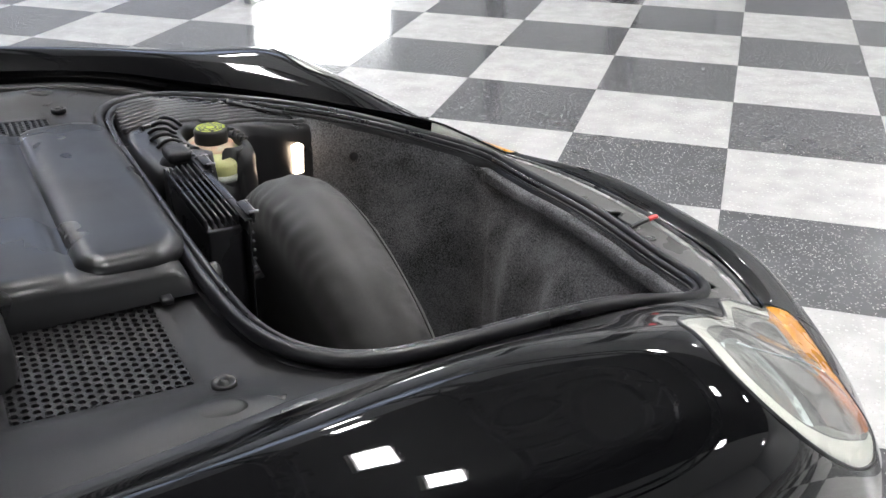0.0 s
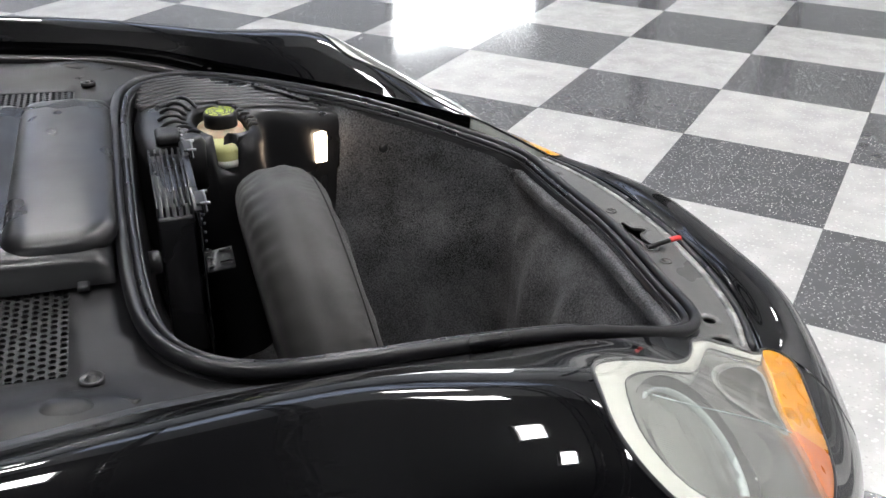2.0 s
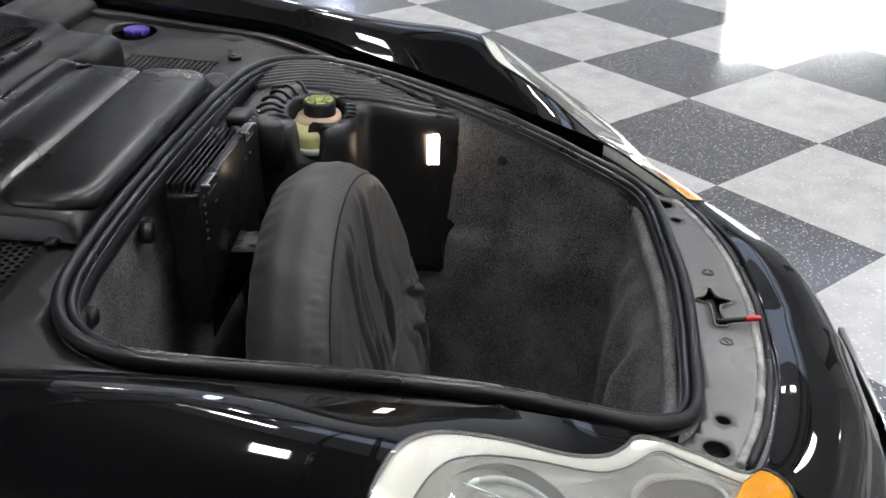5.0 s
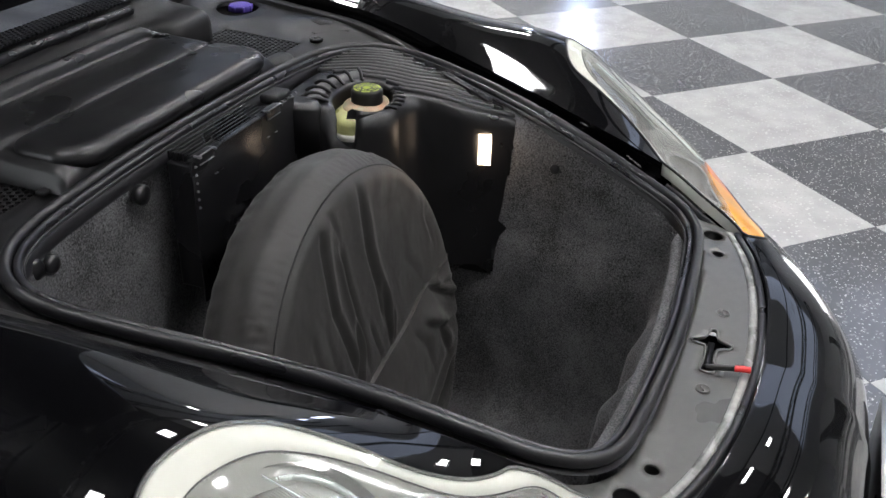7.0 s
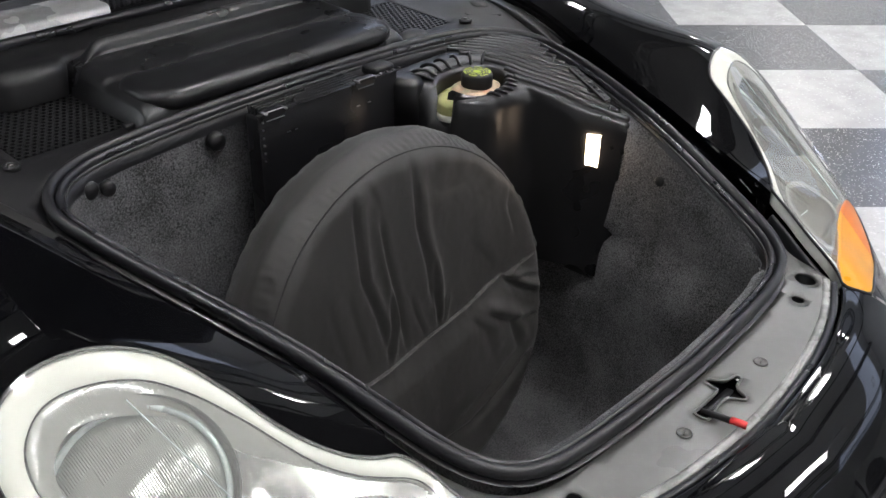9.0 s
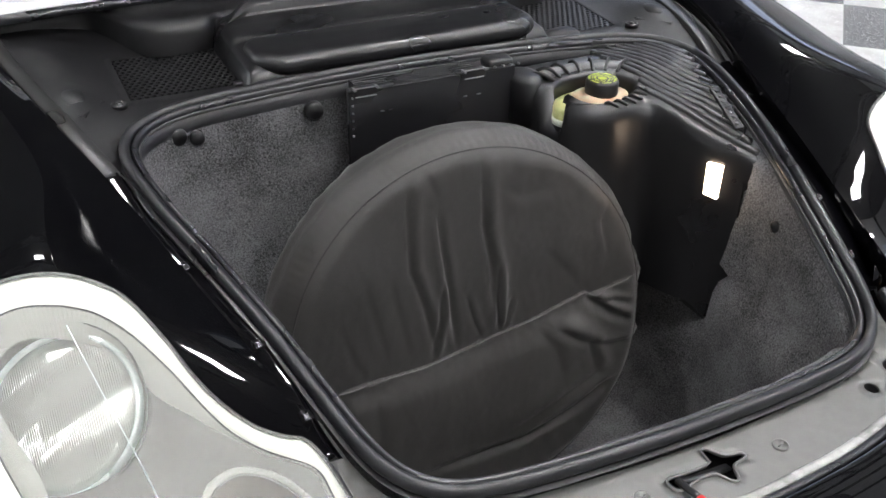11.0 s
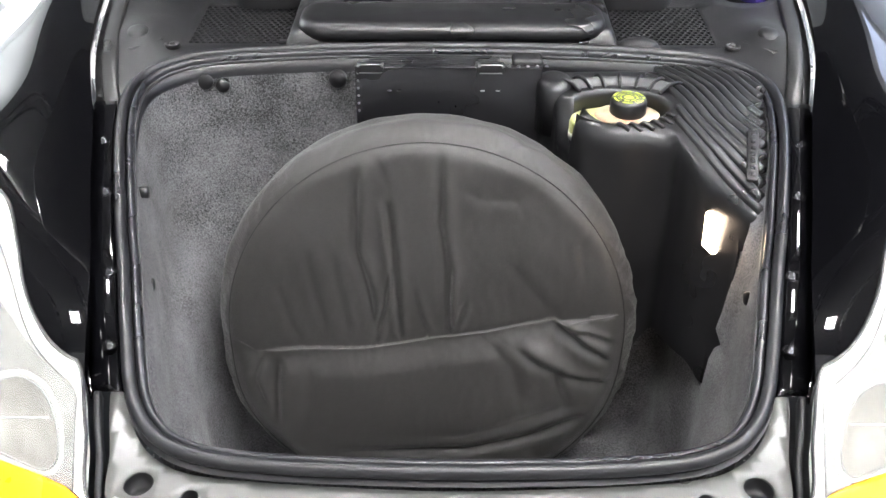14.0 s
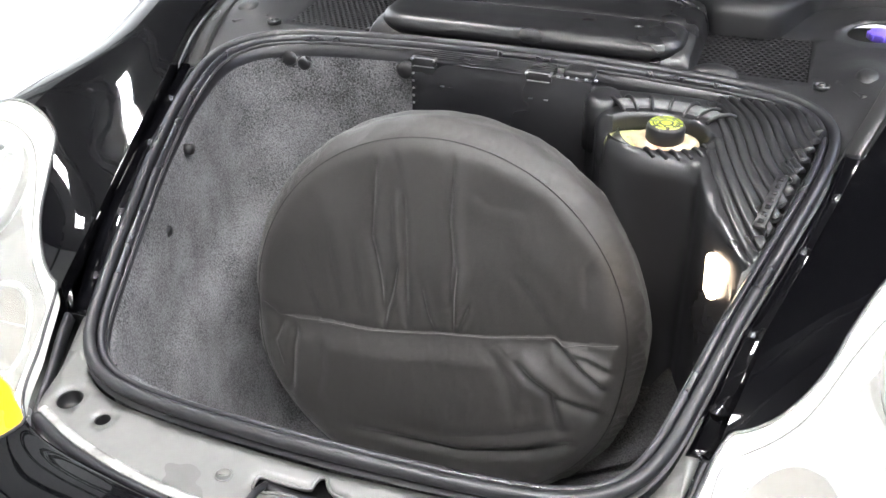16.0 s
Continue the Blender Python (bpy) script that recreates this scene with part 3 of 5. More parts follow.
WINDOW = [(0.419, -0.160), (0.427, -0.112), (0.431, -0.088), (0.441, -0.073), (0.458, -0.059), (0.480, -0.041), (0.503, -0.018), (0.518, 0.003), (0.532, 0.028), (0.545, 0.053), (0.558, 0.075), (0.572, 0.098), (0.588, 0.119), (0.608, 0.138), (0.633, 0.151), (0.660, 0.161), (0.686, 0.168), (0.708, 0.168), (0.727, 0.160), (0.740, 0.147), (0.746, 0.125), (0.742, 0.092), (0.733, 0.052), (0.720, 0.010), (0.704, -0.035), (0.685, -0.080)]
ARCH = [(0.565, -0.110), (0.557, -0.085), (0.548, -0.070), (0.534, -0.058), (0.508, -0.055), (0.481, -0.070), (0.461, -0.095), (0.447, -0.123), (0.441, -0.150), (0.452, -0.161), (0.480, -0.150), (0.512, -0.135), (0.550, -0.126)]
LAMP_AT, LAMP_R = (0.668, 0.080), 0.088


def on_skin(x, y, drop=0.0):
    p = skin_point(*skin_coords(x, y))
    return np.array([p[0], p[1], p[2] - drop])


def flat_even(points, n, closed=False):
    return even([(x, y, 0) for x, y in points], n, closed)[:, :2]


def nearest(ring, spot):
    return min(range(len(ring)), key=lambda k: np.hypot(*(ring[k] - spot)))


A_LINE = flat_even(AMBER_LINE, 40)
W_LINE = flat_even(WINDOW + [AMBER_LINE[0]], 110)
WINDOW_RING = [tuple(p) for p in W_LINE[:-1]] + [tuple(p) for p in A_LINE]
k0, k1 = nearest(LAMP_RING, (0.377, -0.213)), nearest(LAMP_RING, (0.664, -0.121))
n_ring = len(LAMP_RING)
BACK = [LAMP_RING[k % n_ring] for k in range(k0, k1 + 1 if k1 > k0 else k1 + n_ring + 1)]
FRONT = [LAMP_RING[k % n_ring] for k in range(k1, k0 + 1 if k0 > k1 else k0 + n_ring + 1)]


def within(q, ring):
    """Whether a plan point lies inside a closed ring."""
    r = np.array(ring)
    x, y = r[:, 0], r[:, 1]
    x2, y2 = np.roll(x, -1), np.roll(y, -1)
    return (((y > q[1]) != (y2 > q[1])) & (q[0] < (x2 - x) * (q[1] - y) / (y2 - y + 1e-12) + x)).sum() % 2 == 1


def headlight(side):
    lamp = new("headlight")
    lamp.parent = car
    lamp["label"] = "clear headlight with pale bezel and amber indicator"
    flip = np.array([side, 1, 1])
    up = np.array([0, 0, 1.0])
    # bezel band between the outline and the window
    outer = [on_skin(*p) for p in flat_even(BACK, 110)]
    inner = [on_skin(*p) for p in W_LINE]
    outer[0], inner[0] = on_skin(0.380, -0.214), on_skin(0.414, -0.186)
    bm = bmesh.new()
    rows = [[], [], [], [], []]
    for o, i in zip(outer, inner):
        rows[0].append((o - up * 0.024) * flip)
        rows[1].append((o - up * 0.0025) * flip)
        rows[2].append((o * 0.85 + i * 0.15 - up * 0.001) * flip)
        rows[3].append((o * 0.08 + i * 0.92 - up * 0.004) * flip)
        rows[4].append((i - up * 0.012) * flip)
    grid(bm, rows)
    part("bezel", bm, BEZEL, lamp, "pale silver headlight surround")
    bm = bmesh.new()
    sweep(bm, [(i - up * 0.006) * flip for i in inner], circle(0.0012, 6))
    part("bezel_gap", bm, RUBBER, lamp, "dark line inside the bezel")
    # finely ribbed collar inside the window
    bm = bmesh.new()
    ring = [np.array([*p, 0]) for p in flat_even(WINDOW + [AMBER_LINE[0]], 300)]
    rows = [[], [], []]
    for k, p in enumerate(ring):
        d = np.array([LAMP_AT[0] - 0.02, LAMP_AT[1] - 0.04]) - p[:2]
        d /= np.hypot(*d)
        w = 0.006 * smooth01((p[1] + 0.06) / 0.12) + 0.019
        h = 0.0020 * (k % 2)
        rows[0].append(on_skin(p[0], p[1], 0.007 + h) * flip)
        rows[1].append(on_skin(*(p[:2] + d * w * 0.5), 0.011 + h) * flip)
        rows[2].append(on_skin(*(p[:2] + d * w), 0.020 + h) * flip)
    grid(bm, rows)
    part("ribbed_collar", bm, FROST, lamp, "fine clear ribs inside the headlight")
    # clear plates behind the lens, pierced by the round lamp and the arched inner lamp
    c = on_skin(*LAMP_AT) - up * 0.042
    m = Matrix.Translation(c * flip) @ Matrix.Rotation(radians(36), 4, "X") @ Matrix.Rotation(radians(side * 26), 4, "Y")
    turn = [m @ Vector((1.13 * LAMP_R * math.cos(a), 1.13 * LAMP_R * math.sin(a), 0.004)) for a in np.linspace(0, 2 * math.pi, 72, endpoint=False)]
    round_hole = []
    for p in turn:
        q = np.array([p.x * side, p.y])
        for _ in range(40):
            near = min(np.hypot(w[0] - q[0], w[1] - q[1]) for w in WINDOW_RING)
            if near > 0.006 and within(q, WINDOW_RING):
                break
            q = q + (np.array(LAMP_AT) - q) * 0.04
        round_hole.append(tuple(q))
    arch = [tuple(p) for p in flat_even(ARCH, 60, True)]

    def plate_z(x, y):
        d = 0.010 + 0.016 * smooth01((x - 0.50) / 0.10) * smooth01((y + 0.10) / 0.10)
        return tuple(on_skin(x, y, d) * flip)

    bm = bmesh.new()
    filled(bm, WINDOW_RING, [round_hole, arch], 0.012, plate_z)
    part("reflector_plate", bm, RIBPLATE, lamp, "smooth silvery reflector plate")
    bm = bmesh.new()
    rim = [np.array(plate_z(*p)) for p in arch]
    mid = sum(rim) / len(rim)
    rows = [rim, [p - up * 0.004 for p in rim]] + [[mid + (p - mid) * (f, f, 0.5) - up * d for p in rim] for f, d in ((0.93, 0.02), (0.78, 0.036), (0.5, 0.046), (0.1, 0.050))]
    vs = grid(bm, rows, close_v=True)
    bm.faces.new(vs[-1])
    part("inner_lamp", bm, BOWL, lamp, "smooth grey arched lamp bowl")
    bm = bmesh.new()
    sweep(bm, [p + up * 0.0005 for p in rim], circle(0.0012, 6), closed=True)
    part("arch_rim", bm, GAPGREY, lamp)
    # ribbed ring round the arch
    bm = bmesh.new()
    ring = [np.array([*q, 0]) for q in flat_even(ARCH, 150, True)]
    heart = sum(ring) / len(ring)
    rows = [[], [], []]
    for k, q in enumerate(ring):
        d = (q - heart)[:2] / np.hypot(*(q - heart)[:2])
        h = 0.0022 * (k % 2)
        for j, (out, drop) in enumerate(((0.001, 0.0095), (0.005, 0.0062), (0.009, 0.0090))):
            spot = q[:2] + d * out
            while not within(spot, WINDOW_RING) and out > 0.001:
                out -= 0.002
                spot = q[:2] + d * out
            rows[j].append(on_skin(*spot, drop + h) * flip)
    grid(bm, rows, close_v=True)
    part("arch_collar", bm, FROST, lamp, "fine clear ribs round the arched lamp")
    bm = bmesh.new()
    sweep(bm, [(mid + np.array((dx, 0.024, -0.010)) * (side, 1, 1)) for dx in (-0.028, 0.0, 0.026)], circle(0.0010, 6))
    part("bulb_bar", bm, CHROME, lamp, "thin bright bar in the bowl")
    # round main lamp: gap, rim and fluted glass
    r = LAMP_R
    # The ring's dark grey puts the gap's shade into its colour.
    bm = bmesh.new()
    lathe(bm, [(r * 1.16, 0.006), (r * 1.12, -0.006), (r * 1.0, -0.014), (r * 0.9, -0.016)], m, 64, (False, True))
    part("lamp_gap", bm, GAPGREY, lamp, "ring round the main lamp, gap shade put in as dark grey")
    bm = bmesh.new()
    lathe(bm, [(r * 1.05, -0.014), (r * 1.05, -0.002), (r * 1.03, 0.001), (r * 0.99, 0.0), (r * 0.97, -0.006), (r * 0.96, -0.012)], m, 64, (False, False))
    part("main_lamp", bm, CHROME, lamp, "round silver lamp surround")
    bm = bmesh.new()
    lathe(bm, [(r * 0.985, -0.005), (r * 0.85, -0.001), (r * 0.6, 0.003), (r * 0.3, 0.0055), (r * 0.01, 0.006)], m, 64)
    part("lamp_glass", bm, FLUTED, lamp, "greyish fluted lamp glass")
    # cover lens over the window
    bm = bmesh.new()
    filled(bm, [tuple(p) for p in flat_even(BACK, 90)] + [tuple(p) for p in A_LINE[1:]], [], 0.02, lambda x, y: tuple((on_skin(x, y) + up * 0.0028) * flip))
    lens = part("lens", bm, LENS, lamp, "clear plastic headlight lens")
    lens.visible_shadow = False
    bm = bmesh.new()
    sweep(bm, [on_skin(x, y, -0.0032) * flip for x, y in flat_even([(0.640, 0.125), (0.622, 0.05), (0.602, -0.03), (0.585, -0.11)], 24)], circle(0.0007, 5))
    part("lens_line", bm, CHROME, lamp, "fine moulded line in the lens")
    # amber indicator along the front edge, with a darker side lamp at its end
    front = flat_even(FRONT, 60)
    back = flat_even(AMBER_LINE, 60)
    back[-1] = (0.395, -0.203)
    for name, label, k_from, k_to, mat in (("indicator", "amber ribbed indicator", 22, 60, AMBER), ("side_lamp", "darker orange side lamp", 0, 23, AMBER2)):
        bm = bmesh.new()
        rows = []
        for k in range(k_from, k_to):
            o, e = on_skin(*front[k], 0.0005), on_skin(*back[k])
            row = [(o - up * 0.01) * flip]
            for f in np.linspace(0, 1, 11):
                p = front[k] * (1 - f) + back[k] * f
                row.append(on_skin(*p, -0.0012 * math.sin(math.pi * f) - 0.0005 + 0.0006 * (k % 2)) * flip)
            row.append((e - up * 0.012) * flip)
            rows.append(row)
        grid(bm, rows)
        part(name, bm, mat, lamp, label)
    return lamp


for side in (1, -1):
    headlight(side)

# ---- opening seal ----
SEAL_HALF = [(0.0, 0.617, 0.797), (0.14, 0.617, 0.796), (0.28, 0.614, 0.791), (0.40, 0.602, 0.786), (0.468, 0.567, 0.786), (0.499, 0.505, 0.780), (0.492, 0.415, 0.766), (0.471, 0.318, 0.751), (0.449, 0.235, 0.733), (0.428, 0.158, 0.716), (0.409, 0.094, 0.696), (0.395, 0.036, 0.675), (0.381, -0.014, 0.655), (0.368, -0.062, 0.634), (0.343, -0.110, 0.616), (0.305, -0.136, 0.602), (0.25, -0.145, 0.600), (0.13, -0.154, 0.604), (0.0, -0.159, 0.607)]
SEAL = even(SEAL_HALF + mirror_x(SEAL_HALF[-2:0:-1]), 260, True)
for reach, axes in ((2, (0, 1)), (8, (2,)), (2, (0, 1)), (8, (2,))):
    faired = sum(np.roll(SEAL, k, 0) for k in range(-reach, reach + 1)) / (2 * reach + 1)
    SEAL[:, axes] = faired[:, axes]


def seal_ring(out, lift):
    """The seal's line moved outwards in plan and up."""
    t = np.roll(SEAL, -1, 0) - np.roll(SEAL, 1, 0)
    n = np.stack([-t[:, 1], t[:, 0], 0 * t[:, 0]], 1)
    n /= np.linalg.norm(n, axis=1)[:, None] + 1e-9
    c = SEAL.mean(0)
    n *= np.sign(((SEAL - c) * n)[:, :2].sum(1)).reshape(-1, 1)
    k = np.ones(9) / 9
    n = np.stack([np.convolve(np.r_[n[-4:, a], n[:, a], n[:4, a]], k, "valid") for a in range(3)], 1)
    return SEAL + n * out + np.array([0, 0, lift])


seal = new("opening_seal")
seal.parent = car
seal["label"] = "black rubber seal round the luggage opening"
bm = bmesh.new()
sweep(bm, seal_ring(0.0095, 0.003), circle(0.0080, 14, 0.0095), closed=True)
part("bulb", bm, RUBBER, seal, "round rubber bulb of the seal")
bm = bmesh.new()
sweep(bm, seal_ring(-0.0050, -0.001), circle(0.0056, 12, 0.0080), closed=True)
part("lip", bm, GLOSSRUBBER, seal, "inner rubber lip of the seal")
bm = bmesh.new()
sweep(bm, seal_ring(-0.0116, -0.005), circle(0.0018, 8, 0.0030), closed=True)
part("edge_bead", bm, SATINRUBBER, seal, "thin pale bead along the carpet edge")
bm = bmesh.new()
grid(bm, [seal_ring(0.018, -0.012), seal_ring(0.002, -0.004), seal_ring(-0.012, -0.006), seal_ring(-0.012, -0.03)], close_v=True)
part("flange", bm, RUBBER, seal)


# ---- surround: front panel, side channels, cowl ----
def edge_point(y):
    """The wing's inner edge at a distance back from the nose."""
    e = SKIN[:, 0]
    return np.interp(y, e[:, 1], e[:, 0]), np.interp(y, e[:, 1], e[:, 2])


LEVEL_Y = np.linspace(-0.5, 1.3, 361)
LEVEL_Z = np.interp(LEVEL_Y, [-0.30, -0.20, -0.13, -0.06, 0.0, 0.1, 0.25, 0.45, 0.62, 0.8, 1.05], [0.580, 0.584, 0.590, 0.612, 0.640, 0.683, 0.715, 0.750, 0.778, 0.785, 0.80])
for _ in range(2):
    LEVEL_Z = np.convolve(np.pad(LEVEL_Z, 4, "edge"), np.ones(9) / 9, "valid")


def surround_z(x, y):
    """The height of the panels round the opening."""
    z = float(np.interp(y, LEVEL_Y, LEVEL_Z))
    if y > 0.35:
        z += 0.016 * smooth01((abs(x) - 0.45) / 0.12) * smooth01((y - 0.35) / 0.2)
    return z


def lifted(x, y):
    return (x, y, surround_z(x, y))


ring = seal_ring(0.0165, 0)
front = [p for p in ring if p[1] < 0.0]
right = sorted([p for p in front if p[0] >= 0], key=lambda p: -p[1])
left = sorted([p for p in front if p[0] < 0], key=lambda p: p[1])
inner = [(p[0], p[1]) for p in right] + [(p[0], p[1]) for p in left]
OUT_HALF = [(0.404, 0.0), (0.408, -0.05), (0.391, -0.125), (0.370, -0.202), (0.285, -0.237), (0.196, -0.259), (0.119, -0.270), (0.0, -0.277)]
outline = [(p[0], p[1]) for p in even([(x, y, 0) for x, y in OUT_HALF + [(-x, y) for x, y in OUT_HALF[-2::-1]]], 90)]
HOLES = [((0.347, -0.168), 0.017), ((0.286, -0.185), 0.010), ((-0.347, -0.168), 0.017), ((-0.286, -0.185), 0.010)]
holes = [[(cx + r * math.cos(a), cy + r * math.sin(a)) for a in np.linspace(0, 2 * math.pi, 24, endpoint=False)] for (cx, cy), r in HOLES]
LATCH = [(0.050, -0.208), (0.050, -0.216), (0.030, -0.220), (0.025, -0.228), (0.020, -0.240), (0.012, -0.241), (0.006, -0.232), (-0.002, -0.222), (-0.030, -0.222), (-0.040, -0.226), (-0.056, -0.226), (-0.060, -0.214), (-0.056, -0.206), (-0.035, -0.207), (0.002, -0.206), (0.006, -0.198), (0.007, -0.187), (0.015, -0.184), (0.020, -0.192), (0.030, -0.203)]
latch_hole = [(p[0], p[1]) for p in even([(x, y, 0) for x, y in LATCH], 50, True)]
bm = bmesh.new()
filled(bm, outline + [(x, y) for x, y in inner[::-1]], holes + [latch_hole], 0.012, lifted)
panel = thicken(part("front_panel", bm, PANEL, car, "satin grey plastic panel with latch slot, in front of the opening"), 0.004)
for (cx, cy), r in HOLES:
    bm = bmesh.new()
    z = surround_z(cx, cy)
    lathe(bm, [(r * 1.02, z - 0.001), (r, z - 0.02), (r * 0.6, z - 0.022), (0.001, z - 0.02)], Matrix.Translation((cx, cy, 0)), 24, (False, True))
    part("recess", bm, PLASTIC, panel)
for x in (0.103, -0.099):
    bm = bmesh.new()
    z = surround_z(x, -0.217)
    lathe(bm, [(0.0105, z - 0.002), (0.0105, z + 0.0015), (0.0085, z + 0.0022), (0.0085, z + 0.0008), (0.001, z + 0.0008)], Matrix.Translation((x, -0.217, 0)), 24)
    box(bm, (x, -0.217, z + 0.001), (0.011, 0.002, 0.002), turn=Matrix.Rotation(radians(20), 4, "Z"))
    part("turn_fastener", bm, PANEL, panel)
bm = bmesh.new()
sweep(bm, [(*p, surround_z(*p) + 0.001) for p in latch_hole], circle(0.0021, 6), closed=True)
part("slot_rim", bm, PANEL, panel)
# Near-black sheet put under the latch slot as its shade.
bm = bmesh.new()
box(bm, (0.0, -0.21, 0.56), (0.14, 0.09, 0.004))
part("slot_shade", bm, DARK, panel)

latch = new("bonnet_latch")
latch.parent = car
latch["label"] = "black bonnet latch with a red release tab"
bm = bmesh.new()
sweep(bm, [(0.03, -0.212, 0.574), (0.0, -0.213, 0.576), (-0.03, -0.214, 0.580), (-0.047, -0.216, 0.585)], [(-0.005, -0.002), (0.005, -0.002), (0.005, 0.002), (-0.005, 0.002)])
part("hook", bm, BLACKMETAL, latch)
bm = bmesh.new()
sweep(bm, even([(-0.046, -0.212, 0.583), (-0.048, -0.230, 0.589), (-0.048, -0.252, 0.593)], 8), circle(0.0045, 8))
part("lever", bm, PLASTIC2, latch)
bm = bmesh.new()
sweep(bm, even([(-0.048, -0.252, 0.593), (-0.048, -0.262, 0.595), (-0.046, -0.272, 0.594)], 8), circle(0.0058, 10, 0.0042))
part("release_tab", bm, RED, latch, "red plastic release tab")

# rubber strip between panel and nose
bm = bmesh.new()
strip = even([(x, y - 0.004, surround_z(x, y) + 0.001) for x, y in OUT_HALF[3:]] + [(-x, y - 0.004, surround_z(x, y) + 0.001) for x, y in OUT_HALF[-2:2:-1]], 80)
sweep(bm, strip, [(-0.004, -0.02), (0.006, -0.02), (0.006, 0.002), (0.001, 0.004), (-0.004, 0.002)])
part("gap_strip", bm, RUBBER, car, "black strip along the panel edge")
bm = bmesh.new()
lip = even([(x, y + 0.009, surround_z(x, y) + 0.0005) for x, y in OUT_HALF[3:]] + [(-x, y + 0.009, surround_z(x, y) + 0.0005) for x, y in OUT_HALF[-2:2:-1]], 120)
sweep(bm, lip, [(-0.007, -0.002), (-0.004, 0.0022), (0.002, 0.0035), (0.006, 0.002), (0.007, -0.002)])
part("panel_lip", bm, WORN, panel, "worn pale edge of the panel")

# side channels with screws
SCREWS = [(0.418, 0.001, 0.651), (0.4405, 0.101, 0.696), (0.486, 0.252, 0.7255), (0.521, 0.37, 0.747)]
for side in (1, -1):
    bm = bmesh.new()
    rows = []
    rr = [p for p in ring if p[0] * side > 0 and -0.05 < p[1] < 0.47 and abs(p[0]) > 0.3]
    rr.sort(key=lambda p: p[1])
    for p in rr:
        ex, ez = edge_point(p[1])
        z = surround_z(*p[:2]) + 0.010 * smooth01((p[1] + 0.02) / 0.06)
        x0, x1 = abs(p[0]) + 0.001, ex + 0.006
        rows.append([(side * x, p[1], h) for x, h in ((x0, z - 0.012), (x0 + 0.005, z - 0.001), (x0 + (x1 - x0) * 0.2, z), (x0 + (x1 - x0) * 0.80, z), (x0 + (x1 - x0) * 0.86, z - 0.004), (x0 + (x1 - x0) * 0.91, z - 0.012), (x1, z - 0.013), (x1, ez - 0.006))])
    grid(bm, rows)
    channel = thicken(part("rain_channel", bm, PAINT, car, "black painted channel with screws beside the seal"), 0.003)
    for x, y, z in SCREWS:
        bm = bmesh.new()
        lathe(bm, [(0.0105, -0.004), (0.0105, 0.0), (0.0078, 0.0012), (0.0070, 0.0040), (0.0052, 0.0052), (0.0040, 0.0052), (0.0036, 0.002), (0.0005, 0.002)], pose(side * x, y, surround_z(x, y) + 0.0105, -12, side * 8, 0), 20)
        part("screw", bm, SCREWBLACK, channel, "glossy black screw")

# satin strips along the cowl, over the rear of the channels
for side in (1, -1):
    bm = bmesh.new()
    rows = []
    for y in np.linspace(0.425, 1.02, 40):
        ex = edge_point(y)[0]
        z = surround_z(ex - 0.02, y) + 0.010
        rows.append([(side * x, y, h) for x, h in ((ex - 0.040, z - 0.014), (ex - 0.0385, z - 0.001), (ex - 0.0365, z), (ex - 0.016, z), (ex - 0.014, z - 0.001), (ex - 0.013, z - 0.012))])
    grid(bm, rows)
    part("side_strip", bm, STRIP, car, "satin grey strip along the cowl edge")

# cowl cover behind the opening, with two pierced grilles
GRILLES = [(0.275, 0.462, 0.688, 0.862), (-0.462, -0.275, 0.688, 0.862)]
rear = [(p[0], p[1]) for p in ring if p[1] > 0.42]
rear.sort(key=lambda p: math.atan2(p[1] - 0.42, p[0]))
YB = 1.08
cow = [(edge_point(0.43)[0] - 0.004, 0.43)] + [(edge_point(y)[0] - 0.002, y) for y in np.linspace(0.47, YB, 16)]
cow = cow + [(x, YB) for x in np.linspace(cow[-1][0], -cow[-1][0], 30)[1:-1]] + [(-x, y) for x, y in cow[::-1]]
grille_holes = [[(x0, y0), (x1, y0), (x1, y1), (x0, y1)] for x0, x1, y0, y1 in GRILLES]
CAPX, CAPY = 0.573, 0.893
cap_hole = [(CAPX - 0.012 + 0.046 * math.cos(a), CAPY + 0.045 * math.sin(a)) for a in np.linspace(0, 2 * math.pi, 24, endpoint=False)]


def cowl_z(x, y):
    z = surround_z(x, y)
    d = math.hypot((abs(x) - 0.545) / 0.035, (y - 0.70) / 0.06)
    return (x, y, z + 0.014 * math.exp(-d * d))


bm = bmesh.new()
filled(bm, cow + rear[::-1], grille_holes + [cap_hole], 0.022, cowl_z)
cowl = thicken(part("cowl_cover", bm, PLASTIC, car, "grained black plastic cowl cover"), 0.003)
def honeycomb(x0, x1, y0, y1, pitch, r, height):
    """A sheet of six-sided cells, each with a round hole through it."""
    bm = bmesh.new()
    nx, ny = int((x1 - x0) / pitch), int((y1 - y0) / (pitch * 0.866))
    for j in range(ny):
        for i in range(nx):
            cx, cy = x0 + (i + 0.25 + 0.5 * (j % 2)) * (x1 - x0) / nx, y0 + (j + 0.5) * (y1 - y0) / ny
            o, h = [], []
            for k in range(6):
                a = math.pi / 6 + k * math.pi / 3
                ox, oy = cx + pitch * 0.59 * math.cos(a), cy + pitch * 0.59 * math.sin(a)
                hx, hy = cx + r * math.cos(a), cy + r * 0.9 * math.sin(a)
                o.append(bm.verts.new((ox, oy, height(ox, oy))))
                h.append(bm.verts.new((hx, hy, height(hx, hy))))
            low = [bm.verts.new((v.co.x, v.co.y, v.co.z - 0.004)) for v in h]
            for k in range(6):
                bm.faces.new((o[k], o[(k + 1) % 6], h[(k + 1) % 6], h[k]))
                bm.faces.new((h[k], h[(k + 1) % 6], low[(k + 1) % 6], low[k]))
    return bm


